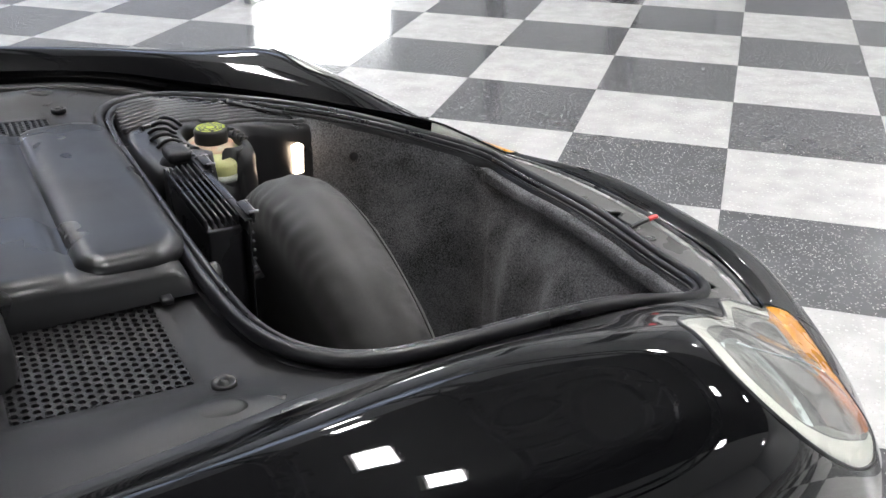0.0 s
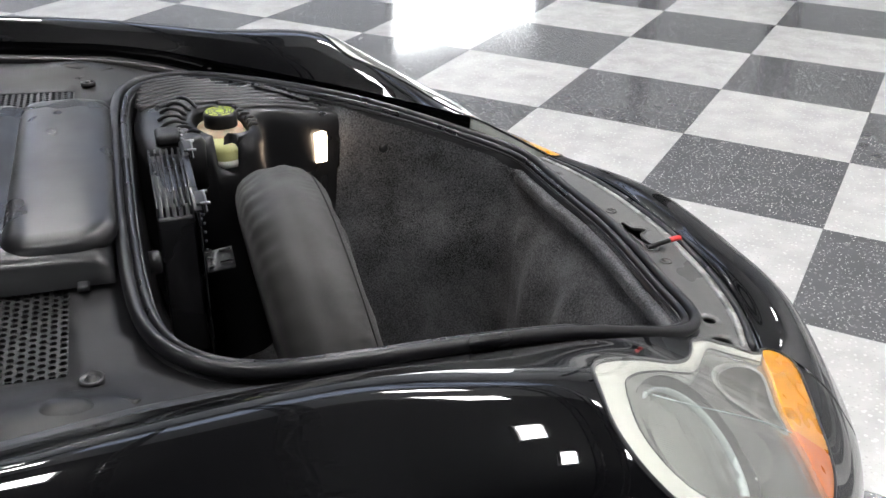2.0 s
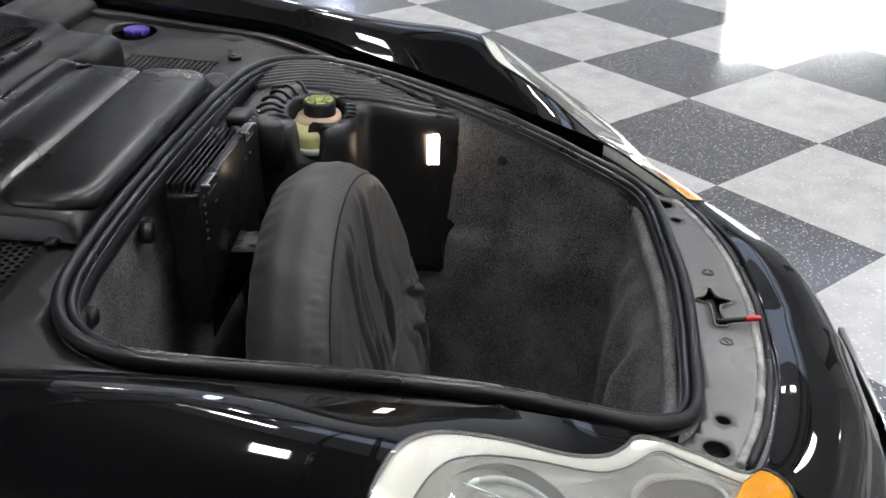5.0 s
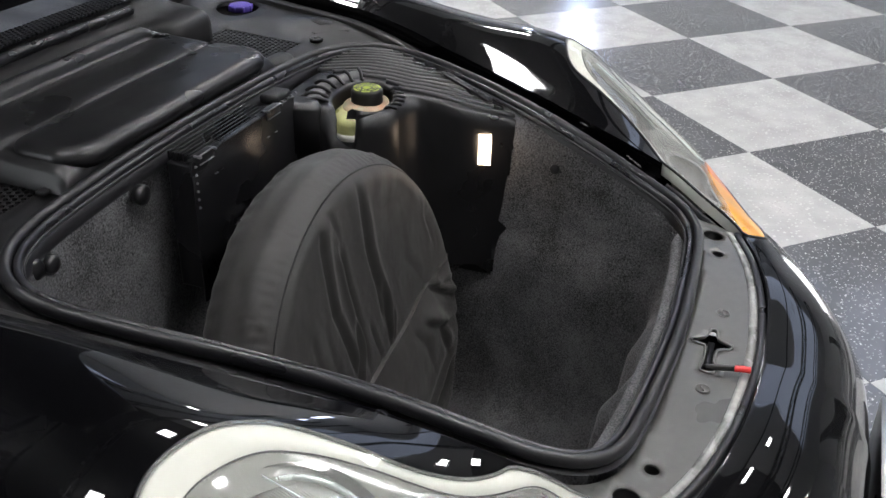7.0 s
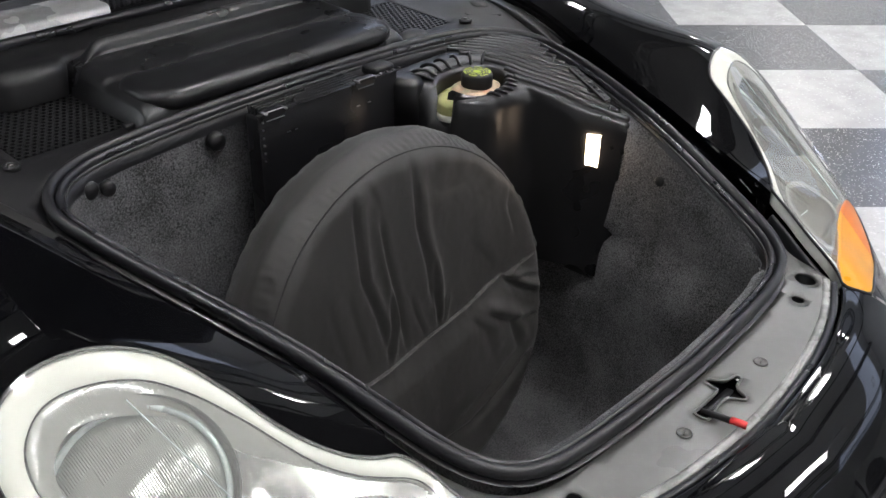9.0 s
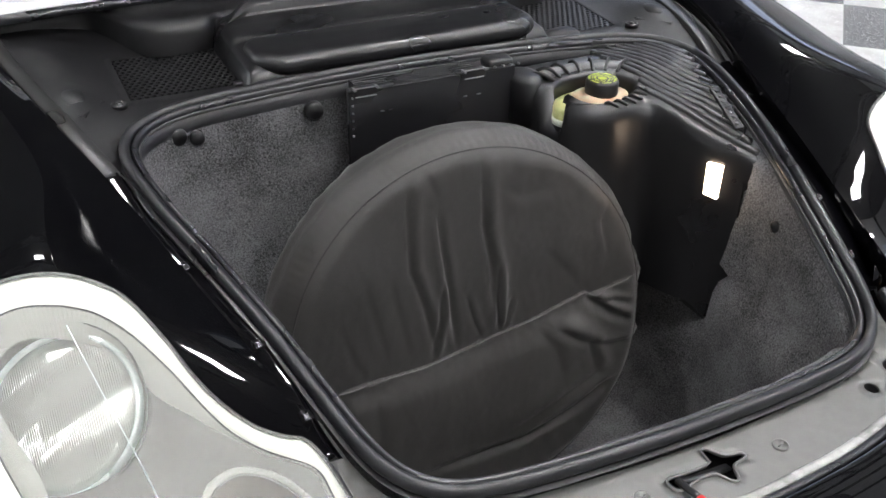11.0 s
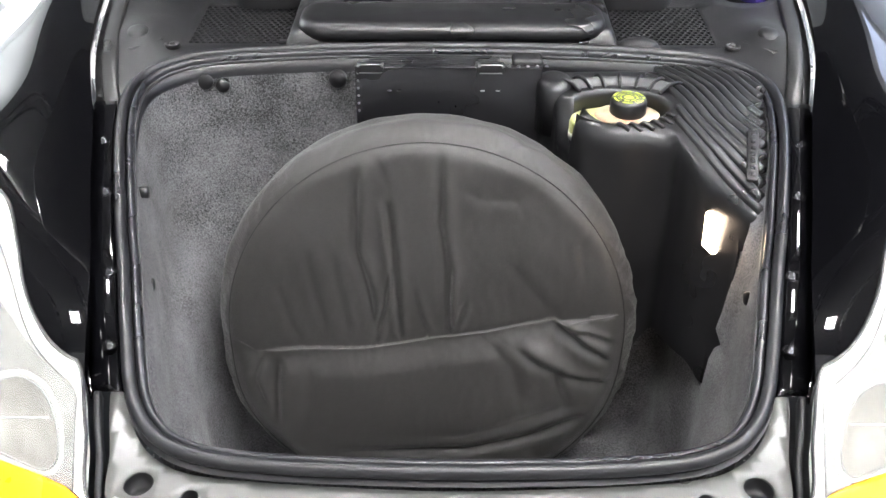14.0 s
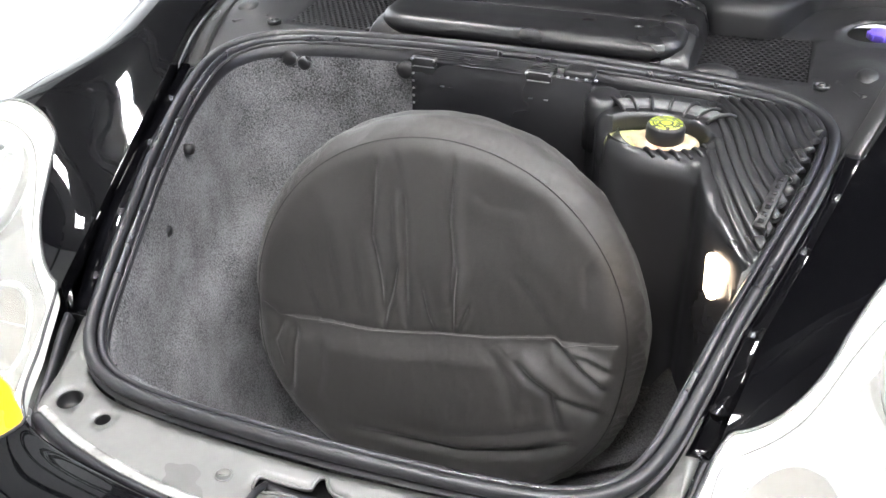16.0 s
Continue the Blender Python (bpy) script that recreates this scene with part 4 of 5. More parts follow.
for x0, x1, y0, y1 in GRILLES:
    part("grille", honeycomb(x0, x1, y0, y1, 0.0112, 0.0046, surround_z), PLASTIC, cowl, "pierced honeycomb grille", smooth=False)
    # Added near-black sheet under the grille, so that its holes stay dark.
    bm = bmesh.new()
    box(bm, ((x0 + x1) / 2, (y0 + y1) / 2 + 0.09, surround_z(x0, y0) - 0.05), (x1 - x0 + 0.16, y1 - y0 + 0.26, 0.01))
    part("grille_shade_sheet", bm, DARK, cowl)
for side in (1, -1):
    bm = bmesh.new()
    x, y = side * 0.483, 0.6645
    lathe(bm, [(0.013, 0.783), (0.013, 0.789), (0.0105, 0.7905), (0.009, 0.787), (0.005, 0.787), (0.0045, 0.791), (0.0005, 0.7915)], Matrix.Translation((x, y, 0.0)), 24)
    part("clip", bm, PLASTIC2, cowl)

bm = bmesh.new()
lathe(bm, [(0.024, 0.0), (0.024, 0.010), (0.021, 0.013), (0.001, 0.014)], Matrix.Translation((CAPX, CAPY, 0.796)), 28)
filler_cap = part("filler_cap", bm, PURPLE, car, "violet washer filler cap")
for k in range(8):
    a = k * math.pi / 4
    bm = bmesh.new()
    box(bm, (CAPX + 0.024 * math.cos(a), CAPY + 0.024 * math.sin(a), 0.802), (0.004, 0.004, 0.011))
    part("grip", bm, PURPLE, filler_cap)
# Well whose inner shade is put in as near-black colour.
bm = bmesh.new()
lathe(bm, [(0.058, 0.794), (0.050, 0.775), (0.001, 0.775)], Matrix.Translation((CAPX - 0.012, CAPY, 0)), 28, (False, True))
part("filler_well", bm, DARK, car)

# embossed corner of the cowl beside the clip: a raised triangle with a dome
for side in (1, -1):
    bm = bmesh.new()
    tri_line = [(side * x, y, surround_z(x, y) + 0.001) for x, y in ((0.566, 0.735), (0.506, 0.682), (0.545, 0.622))]
    sweep(bm, even([tri_line[0], tri_line[1]], 14), circle(0.006, 8, 0.004))
    sweep(bm, even([tri_line[1], tri_line[2]], 14), circle(0.006, 8, 0.004))
    part("emboss", bm, PLASTIC, cowl, "raised moulded ridge")
    bm = bmesh.new()
    lathe(bm, [(0.030, -0.004), (0.028, 0.006), (0.020, 0.012), (0.010, 0.0145), (0.001, 0.015)], Matrix.Translation((side * 0.548, 0.690, surround_z(0.548, 0.69))) @ Matrix.Diagonal((0.72, 1.1, 1, 1)), 32)
    part("dome", bm, PLASTIC, cowl, "small moulded dome")

# battery cover: a low moulded deck with a raised back lip, and a rounded pad standing proud of it in front
bm = bmesh.new()
PROFILE = [(0.636, 0.786), (0.638, 0.800), (0.644, 0.812), (0.655, 0.819), (0.675, 0.822), (0.720, 0.824), (0.757, 0.826), (0.763, 0.8265), (0.768, 0.829), (0.774, 0.8315), (0.790, 0.8325), (0.825, 0.834), (0.853, 0.8352), (0.856, 0.8370), (0.859, 0.8352), (0.862, 0.8360)]
LIP_UP = [(0.865, 0.842, 0.5), (0.868, 0.8515, 0.9), (0.873, 0.8575, 1.0), (0.880, 0.8600, 1.0), (0.888, 0.8575, 1.0), (0.894, 0.850, 0.9), (0.900, 0.836, 0.4)]
rows = []
HALF_B = [(x, 1.0) for x in np.linspace(0.0, 0.250, 26)] + [(0.250 + 0.028 * math.sin(t), 1 - 0.42 * (1 - math.cos(t))) for t in np.linspace(0.1, math.pi / 2, 8)] + [(0.2815, 0.45), (0.286, 0.0)]
for x, f in [(-x, f) for x, f in HALF_B[:0:-1]] + HALF_B:
    lip = smooth01((0.262 - abs(x)) / 0.060)
    row = [(x, y, z) for y, z in PROFILE] + [(x, y - 0.022 * (1 - lip), 0.835 + (z - 0.835) * lip) for y, z, _ in LIP_UP]
    rows.append([(px, py, 0.786 + (pz - 0.786) * f) for px, py, pz in row])
grid(bm, rows)
battery_cover = part("battery_cover", bm, PLASTIC2, car, "satin black moulded battery cover")
PAD = []
for cx, cy, r, a0 in ((0.208, 0.683, 0.056, -90), (0.228, 0.724, 0.036, 0), (-0.228, 0.724, 0.036, 90), (-0.208, 0.683, 0.056, 180)):
    PAD += [(cx + r * math.cos(radians(a)), cy + r * math.sin(radians(a))) for a in np.linspace(a0, a0 + 90, 12)]
PAD = np.array(PAD)
pad_mid = np.array((0.0, 0.695))
bm = bmesh.new()
rows = []
for inset, z in ((0.016, 0.800), (0.007, 0.807), (0.002, 0.8135), (0.0, 0.820), (0.0015, 0.8265), (0.005, 0.8315), (0.010, 0.8350), (0.018, 0.8372), (0.026, 0.8380)):
    ring_n = np.roll(PAD, -1, 0) - np.roll(PAD, 1, 0)
    ring_n = np.stack([-ring_n[:, 1], ring_n[:, 0]], 1) / np.linalg.norm(ring_n, axis=1)[:, None]
    rows.append([(x, y, z) for x, y in PAD + ring_n * inset])
last = np.array(rows[-1])[:, :2]
for f in (0.75, 0.5, 0.25, 0.04):
    rows.append([(x, y, 0.8380 + 0.0022 * (1 - f)) for x, y in pad_mid + (last - pad_mid) * f])
vs = grid(bm, rows, close_v=True)
bm.faces.new(vs[-1])
part("pad", bm, PLASTIC2, battery_cover, "raised rounded pad of the cover")
for side in (1, -1):
    bm = bmesh.new()
    lathe(bm, [(0.034, 0.0), (0.031, 0.010), (0.024, 0.017), (0.013, 0.021), (0.001, 0.022)], Matrix.Translation((side * 0.244, 0.664, 0.784)) @ Matrix.Diagonal((0.9, 0.75, 1, 1)), 32)
    part("foot", bm, PLASTIC2, battery_cover, "flared moulded foot")
    bm = bmesh.new()
    box(bm, (side * 0.286, 0.672, 0.789), (0.026, 0.014, 0.007), 0.002)
    lathe(bm, [(0.006, 0.79), (0.006, 0.795), (0.004, 0.797), (0.001, 0.797)], Matrix.Translation((side * 0.274, 0.652, 0)), 16)
    part("clip_tab", bm, BLACKMETAL, battery_cover, "black clip with a small stud")

# scuttle behind: black trim with a pierced strip, below the windscreen
bm = bmesh.new()
rows = []
for x in np.linspace(-0.66, 0.66, 80):
    bow = 0.10 * (x / 0.66) ** 2 - 0.65 * smooth01((abs(x) - 0.40) / 0.08)
    nose = 0.048 * smooth01((abs(x) - 0.25) / 0.05) * (1 - smooth01((abs(x) - 0.38) / 0.06))
    rows.append([(x, y - bow * 0.2 - nose * max(0.0, min(1.0, (0.955 - y) / 0.06)), z + 0.010 * nose / 0.048 * (0.8 < z < 0.839)) for y, z in ((0.896, 0.79), (0.896, 0.815), (0.899, 0.828), (0.904, 0.835), (0.915, 0.838), (0.955, 0.842), (0.965, 0.852), (0.97, 0.858), (1.02, 0.862), (1.03, 0.855), (1.04, 0.82), (1.15, 0.81), (1.32, 0.82))])
grid(bm, rows)
scuttle = part("scuttle_trim", bm, PLASTIC, car, "black scuttle trim below the windscreen")
part("pierced_strip", honeycomb(-0.115, 0.36, 0.985, 1.045, 0.0105, 0.0040, lambda x, y: 0.870 - 0.03 * x * x), PLASTIC, scuttle, "pierced drain strip below the windscreen", smooth=False)
# Pale colour stands in for a silvery reflection on black plastic.
bm = bmesh.new()
rows = []
for x in np.linspace(-0.66, -0.118, 28):
    rows.append([(x, y - 0.026 + 0.02 * (x + 0.2), z) for y, z in ((1.008, 0.856), (1.012, 0.872), (1.020, 0.876), (1.042, 0.876), (1.050, 0.880), (1.058, 0.882), (1.085, 0.883), (1.095, 0.876), (1.099, 0.855))])
grid(bm, rows)
part("scuttle_strip", bm, SHEENTRIM, scuttle, "scuttle strip with its reflection put in as pale colour")
bm = bmesh.new()
sweep(bm, even([(-0.66, 0.955, 0.852), (-0.45, 0.962, 0.856), (-0.20, 0.962, 0.858), (0.05, 0.965, 0.858), (0.30, 0.962, 0.856)], 60), circle(0.009, 10))
part("scuttle_seal", bm, GLOSSRUBBER, scuttle, "black rubber tube along the scuttle")
# wiper arm lying over the scuttle
wiper = new("wiper_arm")
wiper.parent = car
bm = bmesh.new()
sweep(bm, even([(-0.02, 1.11, 0.880), (-0.12, 1.13, 0.884), (-0.42, 1.17, 0.888)], 16), circle(0.007, 8, 0.005))
part("arm", bm, PLASTIC2, wiper)
bm = bmesh.new()
lathe(bm, [(0.016, 0.86), (0.016, 0.886), (0.012, 0.894), (0.001, 0.895)], Matrix.Translation((-0.02, 1.11, -0.006)), 24)
part("pivot_cap", bm, PLASTIC, wiper)
# rounded boss beside the battery cover
bm = bmesh.new()
lathe(bm, [(0.036, 0.778), (0.034, 0.790), (0.027, 0.799), (0.016, 0.804), (0.001, 0.805)], Matrix.Translation((0.318, 0.654, 0)) @ Matrix.Diagonal((1.15, 0.8, 1, 1)), 32)
part("boss", bm, PLASTIC, cowl, "rounded moulded boss")


# ---- inside the luggage compartment ----
tub = new("carpet_lining")
tub.parent = car
tub["label"] = "grey felt carpet lining of the luggage compartment"


def tub_ring(inset, z, blend=1.0, wheel=0.0):
    r = seal_ring(-inset, 0)
    out = []
    for p in r:
        x, y = p[0], p[1]
        if wheel:
            x -= math.copysign(wheel, x) * smooth01((y - 0.22) / 0.20) * smooth01((abs(x) - 0.2) / 0.1)
        if x > 0 and z > 0.5:
            x -= 0.020 * smooth01((y - 0.15) / 0.10) * smooth01((0.46 - y) / 0.06)
        out.append((x, y, min(p[2] * (1 - blend) + z * blend, p[2] - 0.016 - 0.03 * blend)))
    return out


bm = bmesh.new()
rows = [seal_ring(-0.011, -0.010), tub_ring(0.013, 0.66, 0.4), tub_ring(0.018, 0.60, 0.7), tub_ring(0.022, 0.535, 1.0), tub_ring(0.025, 0.505, 1.0, 0.012), tub_ring(0.031, 0.487, 1.0, 0.03), tub_ring(0.042, 0.470, 1.0, 0.040), tub_ring(0.049, 0.445, 1.0, 0.042), tub_ring(0.053, 0.39, 1, 0.043), tub_ring(0.060, 0.28, 1, 0.046), tub_ring(0.070, 0.17, 1, 0.05), tub_ring(0.090, 0.121, 1, 0.05), tub_ring(0.11, 0.107, 1, 0.05), tub_ring(0.15, 0.105, 1, 0.05)]
rim = np.array(rows[-1])
middle = rim.mean(0)
rows += [[middle + (p - middle) * f for p in rim] for f in (0.8, 0.6, 0.4, 0.2, 0.05)]
vs = grid(bm, [list(map(tuple, r)) for r in rows], close_v=True)
bm.faces.new(vs[-1])
for v in bm.verts:
    n = noise.noise(v.co * 9.0)
    if v.co.z < 0.6:
        v.co += Vector((n, noise.noise(v.co * 9 + Vector((5, 0, 0))), 0.0)) * 0.006
part("lining", bm, CARPET, tub, "moulded grey felt carpet")
PLUGS = [(-0.448, 0.290, 0.704, 0.011), (-0.418, 0.160, 0.632, 0.011), (-0.414, 0.596, 0.752, 0.018), (-0.385, 0.596, 0.745, 0.015), (-0.191, 0.598, 0.756, 0.019), (0.402, 0.135, 0.632, 0.012)]
for x, y, z, r in PLUGS:
    bm = bmesh.new()
    turn = Matrix.Rotation(radians(90), 4, "X") if y > 0.4 else Matrix.Rotation(radians(-90), 4, "Y")
    m = Matrix.Translation((x, y - 0.011 if y > 0.4 else y, z)) @ turn
    lathe(bm, [(r * 0.8, -0.01), (r * 0.8, 0.002), (r * 0.62, 0.005), (0.001, 0.006)], m, 20)
    part("plug", bm, PLASTIC2, tub, "black plastic plug")

# carpet board along the front wall, close under the seal
bm = bmesh.new()
LIP = ((0.012, 0.020), (0.017, 0.015), (0.029, 0.017), (0.032, 0.022), (0.033, 0.036), (0.030, 0.041), (0.018, 0.043), (0.012, 0.065))
LOWER = ((0.046, 0.485, 0.4), (0.056, 0.43, 1.0), (0.062, 0.35, 1.15), (0.070, 0.20, 0.9), (0.088, 0.106, 0.6))
inside = [seal_ring(-o, 0) for o, _ in LIP] + [seal_ring(-o, 0) for o, _, _ in LOWER]
plain = seal_ring(-0.03, 0)
front_ids = sorted([k for k in range(len(SEAL)) if SEAL[k][1] < -0.062], key=lambda k: SEAL[k][0])
rows = []
for k in front_ids:
    x, y, z = SEAL[k]
    end = smooth01((0.315 - abs(x)) / 0.06)
    bulge = 0.020 * math.exp(-(((x + 0.13) / 0.030) ** 2)) + 0.036 * math.exp(-(((x - 0.0) / 0.040) ** 2)) + 0.020 * math.exp(-(((x - 0.16) / 0.035) ** 2))
    row = []
    for j, (o, dz) in enumerate(LIP):
        tip = smooth01((abs(x) - 0.300) / 0.035)
        p = inside[j][k] * (1 - tip) + inside[0][k] * tip
        row.append((p[0], p[1], z - dz - 0.012 * tip + 0.002 * noise.noise(Vector((x * 20, j * 0.5, 2.0)))))
    for j, (o, h, w) in enumerate(LOWER):
        p = inside[len(LIP) + j][k] * end + plain[k] * (1 - end)
        row.append((p[0], p[1] + bulge * w * end + 0.004 * noise.noise(Vector((x * 14, h * 9, 5.0))), h))
    rows.append(row)
grid(bm, rows)
thicken(part("front_board", bm, CARPET, tub, "carpeted board along the front wall"), 0.006)

# reservoir cover in the rear corner
def cover_z(x, y):
    z = float(np.interp(y, [0.20, 0.25, 0.30, 0.34, 0.385, 0.415, 0.45, 0.50, 0.60], [0.700, 0.714, 0.733, 0.748, 0.758, 0.762, 0.770, 0.777, 0.778])) + 0.004 * smooth01((x - 0.3) / 0.15)
    # the notch at the side through which the tank shows
    a = math.degrees(math.atan2(y - 0.455, x - 0.262)) % 360
    return z - 0.050 * smooth01((16 - abs(a - 180)) / 3) * smooth01((math.hypot(x - 0.262, y - 0.455) - 0.058) / 0.006)


COVER = [(0.135, 0.575), (0.15, 0.515), (0.163, 0.488), (0.176, 0.462), (0.190, 0.425), (0.218, 0.398), (0.252, 0.386), (0.295, 0.385), (0.33, 0.372), (0.345, 0.335), (0.362, 0.295), (0.392, 0.252), (0.418, 0.214), (0.434, 0.205), (0.437, 0.225), (0.452, 0.315), (0.474, 0.415), (0.482, 0.50), (0.455, 0.552), (0.39, 0.585), (0.28, 0.596)]
CV = even([(x, y, 0) for x, y in COVER], 150, True)
RES = (0.262, 0.455)
hole = [(RES[0] + 0.077 * math.cos(a), RES[1] + 0.047 * math.sin(a)) for a in np.linspace(0, 2 * math.pi, 84, endpoint=False)]
cover = new("reservoir_cover")
cover.parent = car
cover["label"] = "ribbed black plastic cover over the fluid reservoir"
bm = bmesh.new()
c = CV[:, :2].mean(0)


def cv_ring(out, dz, low=None):
    r = []
    for x, y, _ in CV:
        d = np.array([x, y]) - c
        d /= np.linalg.norm(d)
        q = np.array([x, y]) + d * out
        r.append((q[0], q[1], low if low is not None else cover_z(q[0], q[1]) + dz))
    return r


filled(bm, [(p[0], p[1]) for p in cv_ring(-0.026, 0)], [hole], 0.009, lambda x, y: (x, y, cover_z(x, y)))
rows = [cv_ring(-0.026, 0), cv_ring(-0.017, -0.002), cv_ring(-0.010, -0.006), cv_ring(-0.004, -0.013), cv_ring(-0.001, -0.021), cv_ring(0.0, -0.032)]


def lower_wall(z, x_end, y_end, foot=False):
    """The wall below the rounded edge: it ends short of the overhanging tongue, and its foot rises towards the outside."""
    r = []
    for x, y, _ in cv_ring(0.003, 0):
        f = smooth01((0.46 - y) / 0.10) * smooth01((x - 0.36) / 0.02)
        h = z + 0.065 * smooth01((x - 0.30) / 0.04) * smooth01((0.45 - y) / 0.05) - 0.03 * smooth01((x - 0.37) / 0.03) if foot else z
        r.append((x + (min(x, x_end) - x) * f, y + (max(y, y_end) - y) * f, h))
    return r


rows += [[(x, y, cover_z(x, y) - 0.042) for x, y, _ in cv_ring(-0.001, 0)], lower_wall(0.652, 0.408, 0.222), lower_wall(0.56, 0.408, 0.222), lower_wall(0.47, 0.411, 0.216), lower_wall(0.350, 0.395, 0.246, True)]
grid(bm, rows, close_v=True)
rim = [(x, y, cover_z(x, y)) for x, y in hole]
grid(bm, [rim, [(x, y, z - 0.012) for x, y, z in rim], [(x, y, z - 0.05) for x, y, z in rim]], close_v=True)
bmesh.ops.remove_doubles(bm, verts=bm.verts, dist=0.0008)
part("shell", bm, PLASTIC2, cover, "moulded black plastic shell")
RIBS = 12
for k in range(RIBS):
    f = k / (RIBS - 1)
    a = np.array((0.262 + 0.200 * f, 0.592 - 0.022 * f * f))
    e = np.array((0.434 + 0.052 * f, 0.228 + 0.270 * f))
    runs = [[]]
    for g in np.linspace(0, 1, 46):
        p = a + (e - a) * g
        p = p + np.array((0.85, 0.5)) * 0.008 * math.sin(2 * math.pi * g) * (1 - 0.7 * f)
        clear_of_hole = math.hypot((p[0] - RES[0]) / 0.086, (p[1] - RES[1]) / 0.060) > 1.0 and (p[1] < 0.50 or p[0] > 0.335)
        if clear_of_hole:
            runs[-1].append((p[0], p[1], cover_z(*p) + 0.0004))
        elif runs[-1]:
            runs.append([])
    for pts in runs:
        if len(pts) < 5:
            continue
        land = []
        for i, q in enumerate(pts):
            d = np.array(pts[min(i + 1, len(pts) - 1)]) - np.array(pts[max(i - 1, 0)])
            across = np.array((d[1], -d[0], 0)) / math.hypot(d[0], d[1])
            g = min(1.0, math.hypot(q[0] - a[0], q[1] - a[1]) / np.linalg.norm(e - a))
            half = 0.0050 + 0.0036 * g
            land.append([np.array(q) + across * u * half + np.array((0, 0, h)) for u, h in ((-1.0, -0.004), (-0.92, 0.0022), (-0.62, 0.0044), (0.0, 0.0050), (0.62, 0.0044), (0.92, 0.0022), (1.0, -0.004))])
        bm = bmesh.new()
        vs = grid(bm, land)
        bm.faces.new(vs[0])
        bm.faces.new(vs[-1])
        part("rib", bm, PLASTIC2, cover)
# arch behind the filler opening, crossed by ribs; ceiling reflection put in as grey
bm = bmesh.new()
rows = []
for a in np.linspace(radians(38), radians(134), 25):
    rows.append([(RES[0] + 0.077 * q * math.cos(a), min(RES[1] + 0.052 * q * math.sin(a) + 0.013 * (q - 1), 0.590), z) for q, z in ((1.16, 0.768), (1.18, 0.778), (1.24, 0.7825), (1.36, 0.7850), (1.50, 0.7845), (1.60, 0.781), (1.64, 0.772))])
grid(bm, rows)
part("louvre", bm, GREYPLASTIC, cover, "moulded arch with its ceiling reflection put in as pale grey")
for k in range(7):
    a = radians(36 + 16.5 * k)
    pts = []
    for q, z in ((1.05, 0.7765), (1.16, 0.7810), (1.30, 0.7860), (1.50, 0.7865), (1.64, 0.783), (1.74, 0.778)):
        pts.append((RES[0] + 0.077 * q * math.cos(a), min(RES[1] + 0.052 * q * math.sin(a) + 0.013 * (q - 1), 0.592), z))
    bm = bmesh.new()
    sweep(bm, even(pts, 14), circle(0.0028, 8, 0.0034))
    part("rib", bm, PLASTIC2, cover)
# short rib ends at the front rim of the opening
for k in range(6):
    a = radians(262 + 14 * k)
    x0, y0 = RES[0] + 0.076 * math.cos(a), RES[1] + 0.047 * math.sin(a)
    x1, y1 = x0 + 0.017, y0 - 0.016
    bm = bmesh.new()
    sweep(bm, even([(x0, y0, cover_z(x0, y0) - 0.003), (x0 + 0.004, y0 - 0.004, cover_z(x0, y0) + 0.003), (x1, y1, cover_z(x1, y1) - 0.001)], 8), circle(0.0030, 8, 0.0030))
    part("tooth", bm, PLASTIC2, cover)
# round socket low in the wall
bm = bmesh.new()
lathe(bm, [(0.0135, -0.004), (0.0135, 0.0035), (0.0105, 0.0042), (0.0095, 0.001), (0.0095, -0.003), (0.001, -0.003)], Matrix.Translation((0.372, 0.285, 0.487)) @ Matrix.Rotation(radians(-62), 4, "Z") @ Matrix.Rotation(radians(90), 4, "X"), 28)
part("socket", bm, PLASTIC, cover, "small round socket")
# left lobe and knob beside the opening
bm = bmesh.new()
for r0, h0 in ((0.026, 0.788),):
    lathe(bm, [(r0, 0.70), (r0, h0 - 0.012), (r0 * 0.86, h0 - 0.003), (r0 * 0.5, h0), (0.001, h0)], Matrix.Translation((0.166, 0.528, 0)) @ Matrix.Diagonal((1.1, 1.5, 1, 1)), 28)
part("lobe", bm, PLASTIC2, cover, "rounded black plastic lobe")
plate_m = Matrix.Translation((0.436, 0.322, cover_z(0.436, 0.322) + 0.008)) @ Matrix.Rotation(radians(-12), 4, "Z") @ Matrix.Rotation(radians(17), 4, "X")
bm = bmesh.new()
box(bm, (0, 0, 0), (0.016, 0.105, 0.005), 0.0012)
bm.transform(plate_m)
badge = part("name_plate", bm, PLASTIC, cover, "raised grey plate with worn lettering")
for k in range(7):
    bm = bmesh.new()
    box(bm, (0, -0.042 + 0.014 * k, 0.0027), (0.007, 0.008, 0.0008))
    bm.transform(plate_m)
    part("bar", bm, PLASTIC2, badge)

# courtesy lamp set into the cover
P0 = [np.array(v) for v in ((0.371, 0.281, 0.690), (0.384, 0.247, 0.688), (0.388, 0.249, 0.625), (0.375, 0.282, 0.627))]
P = [sum(P0) / 4 + (p - sum(P0) / 4) * (0.64, 0.64, 0.93) for p in P0]
nrm = np.cross(P[1] - P[0], P[3] - P[0])
nrm /= np.linalg.norm(nrm)
nrm *= -1 if nrm[1] > 0 else 1
bm = bmesh.new()
mid = sum(P) / 4
outer = [p + nrm * 0.004 for p in P]
face = [mid + (p - mid) * 0.9 + nrm * 0.008 for p in P]
back = [p - nrm * 0.02 for p in P]
grid(bm, [back, outer, face], close_v=True)
bm.faces.new([bm.verts[:][i] for i in (8, 9, 10, 11)] if bm.verts.ensure_lookup_table() is None else [])
lamp = part("courtesy_lamp", bm, LAMPGLOW, car, "small lit courtesy lamp", smooth=False)

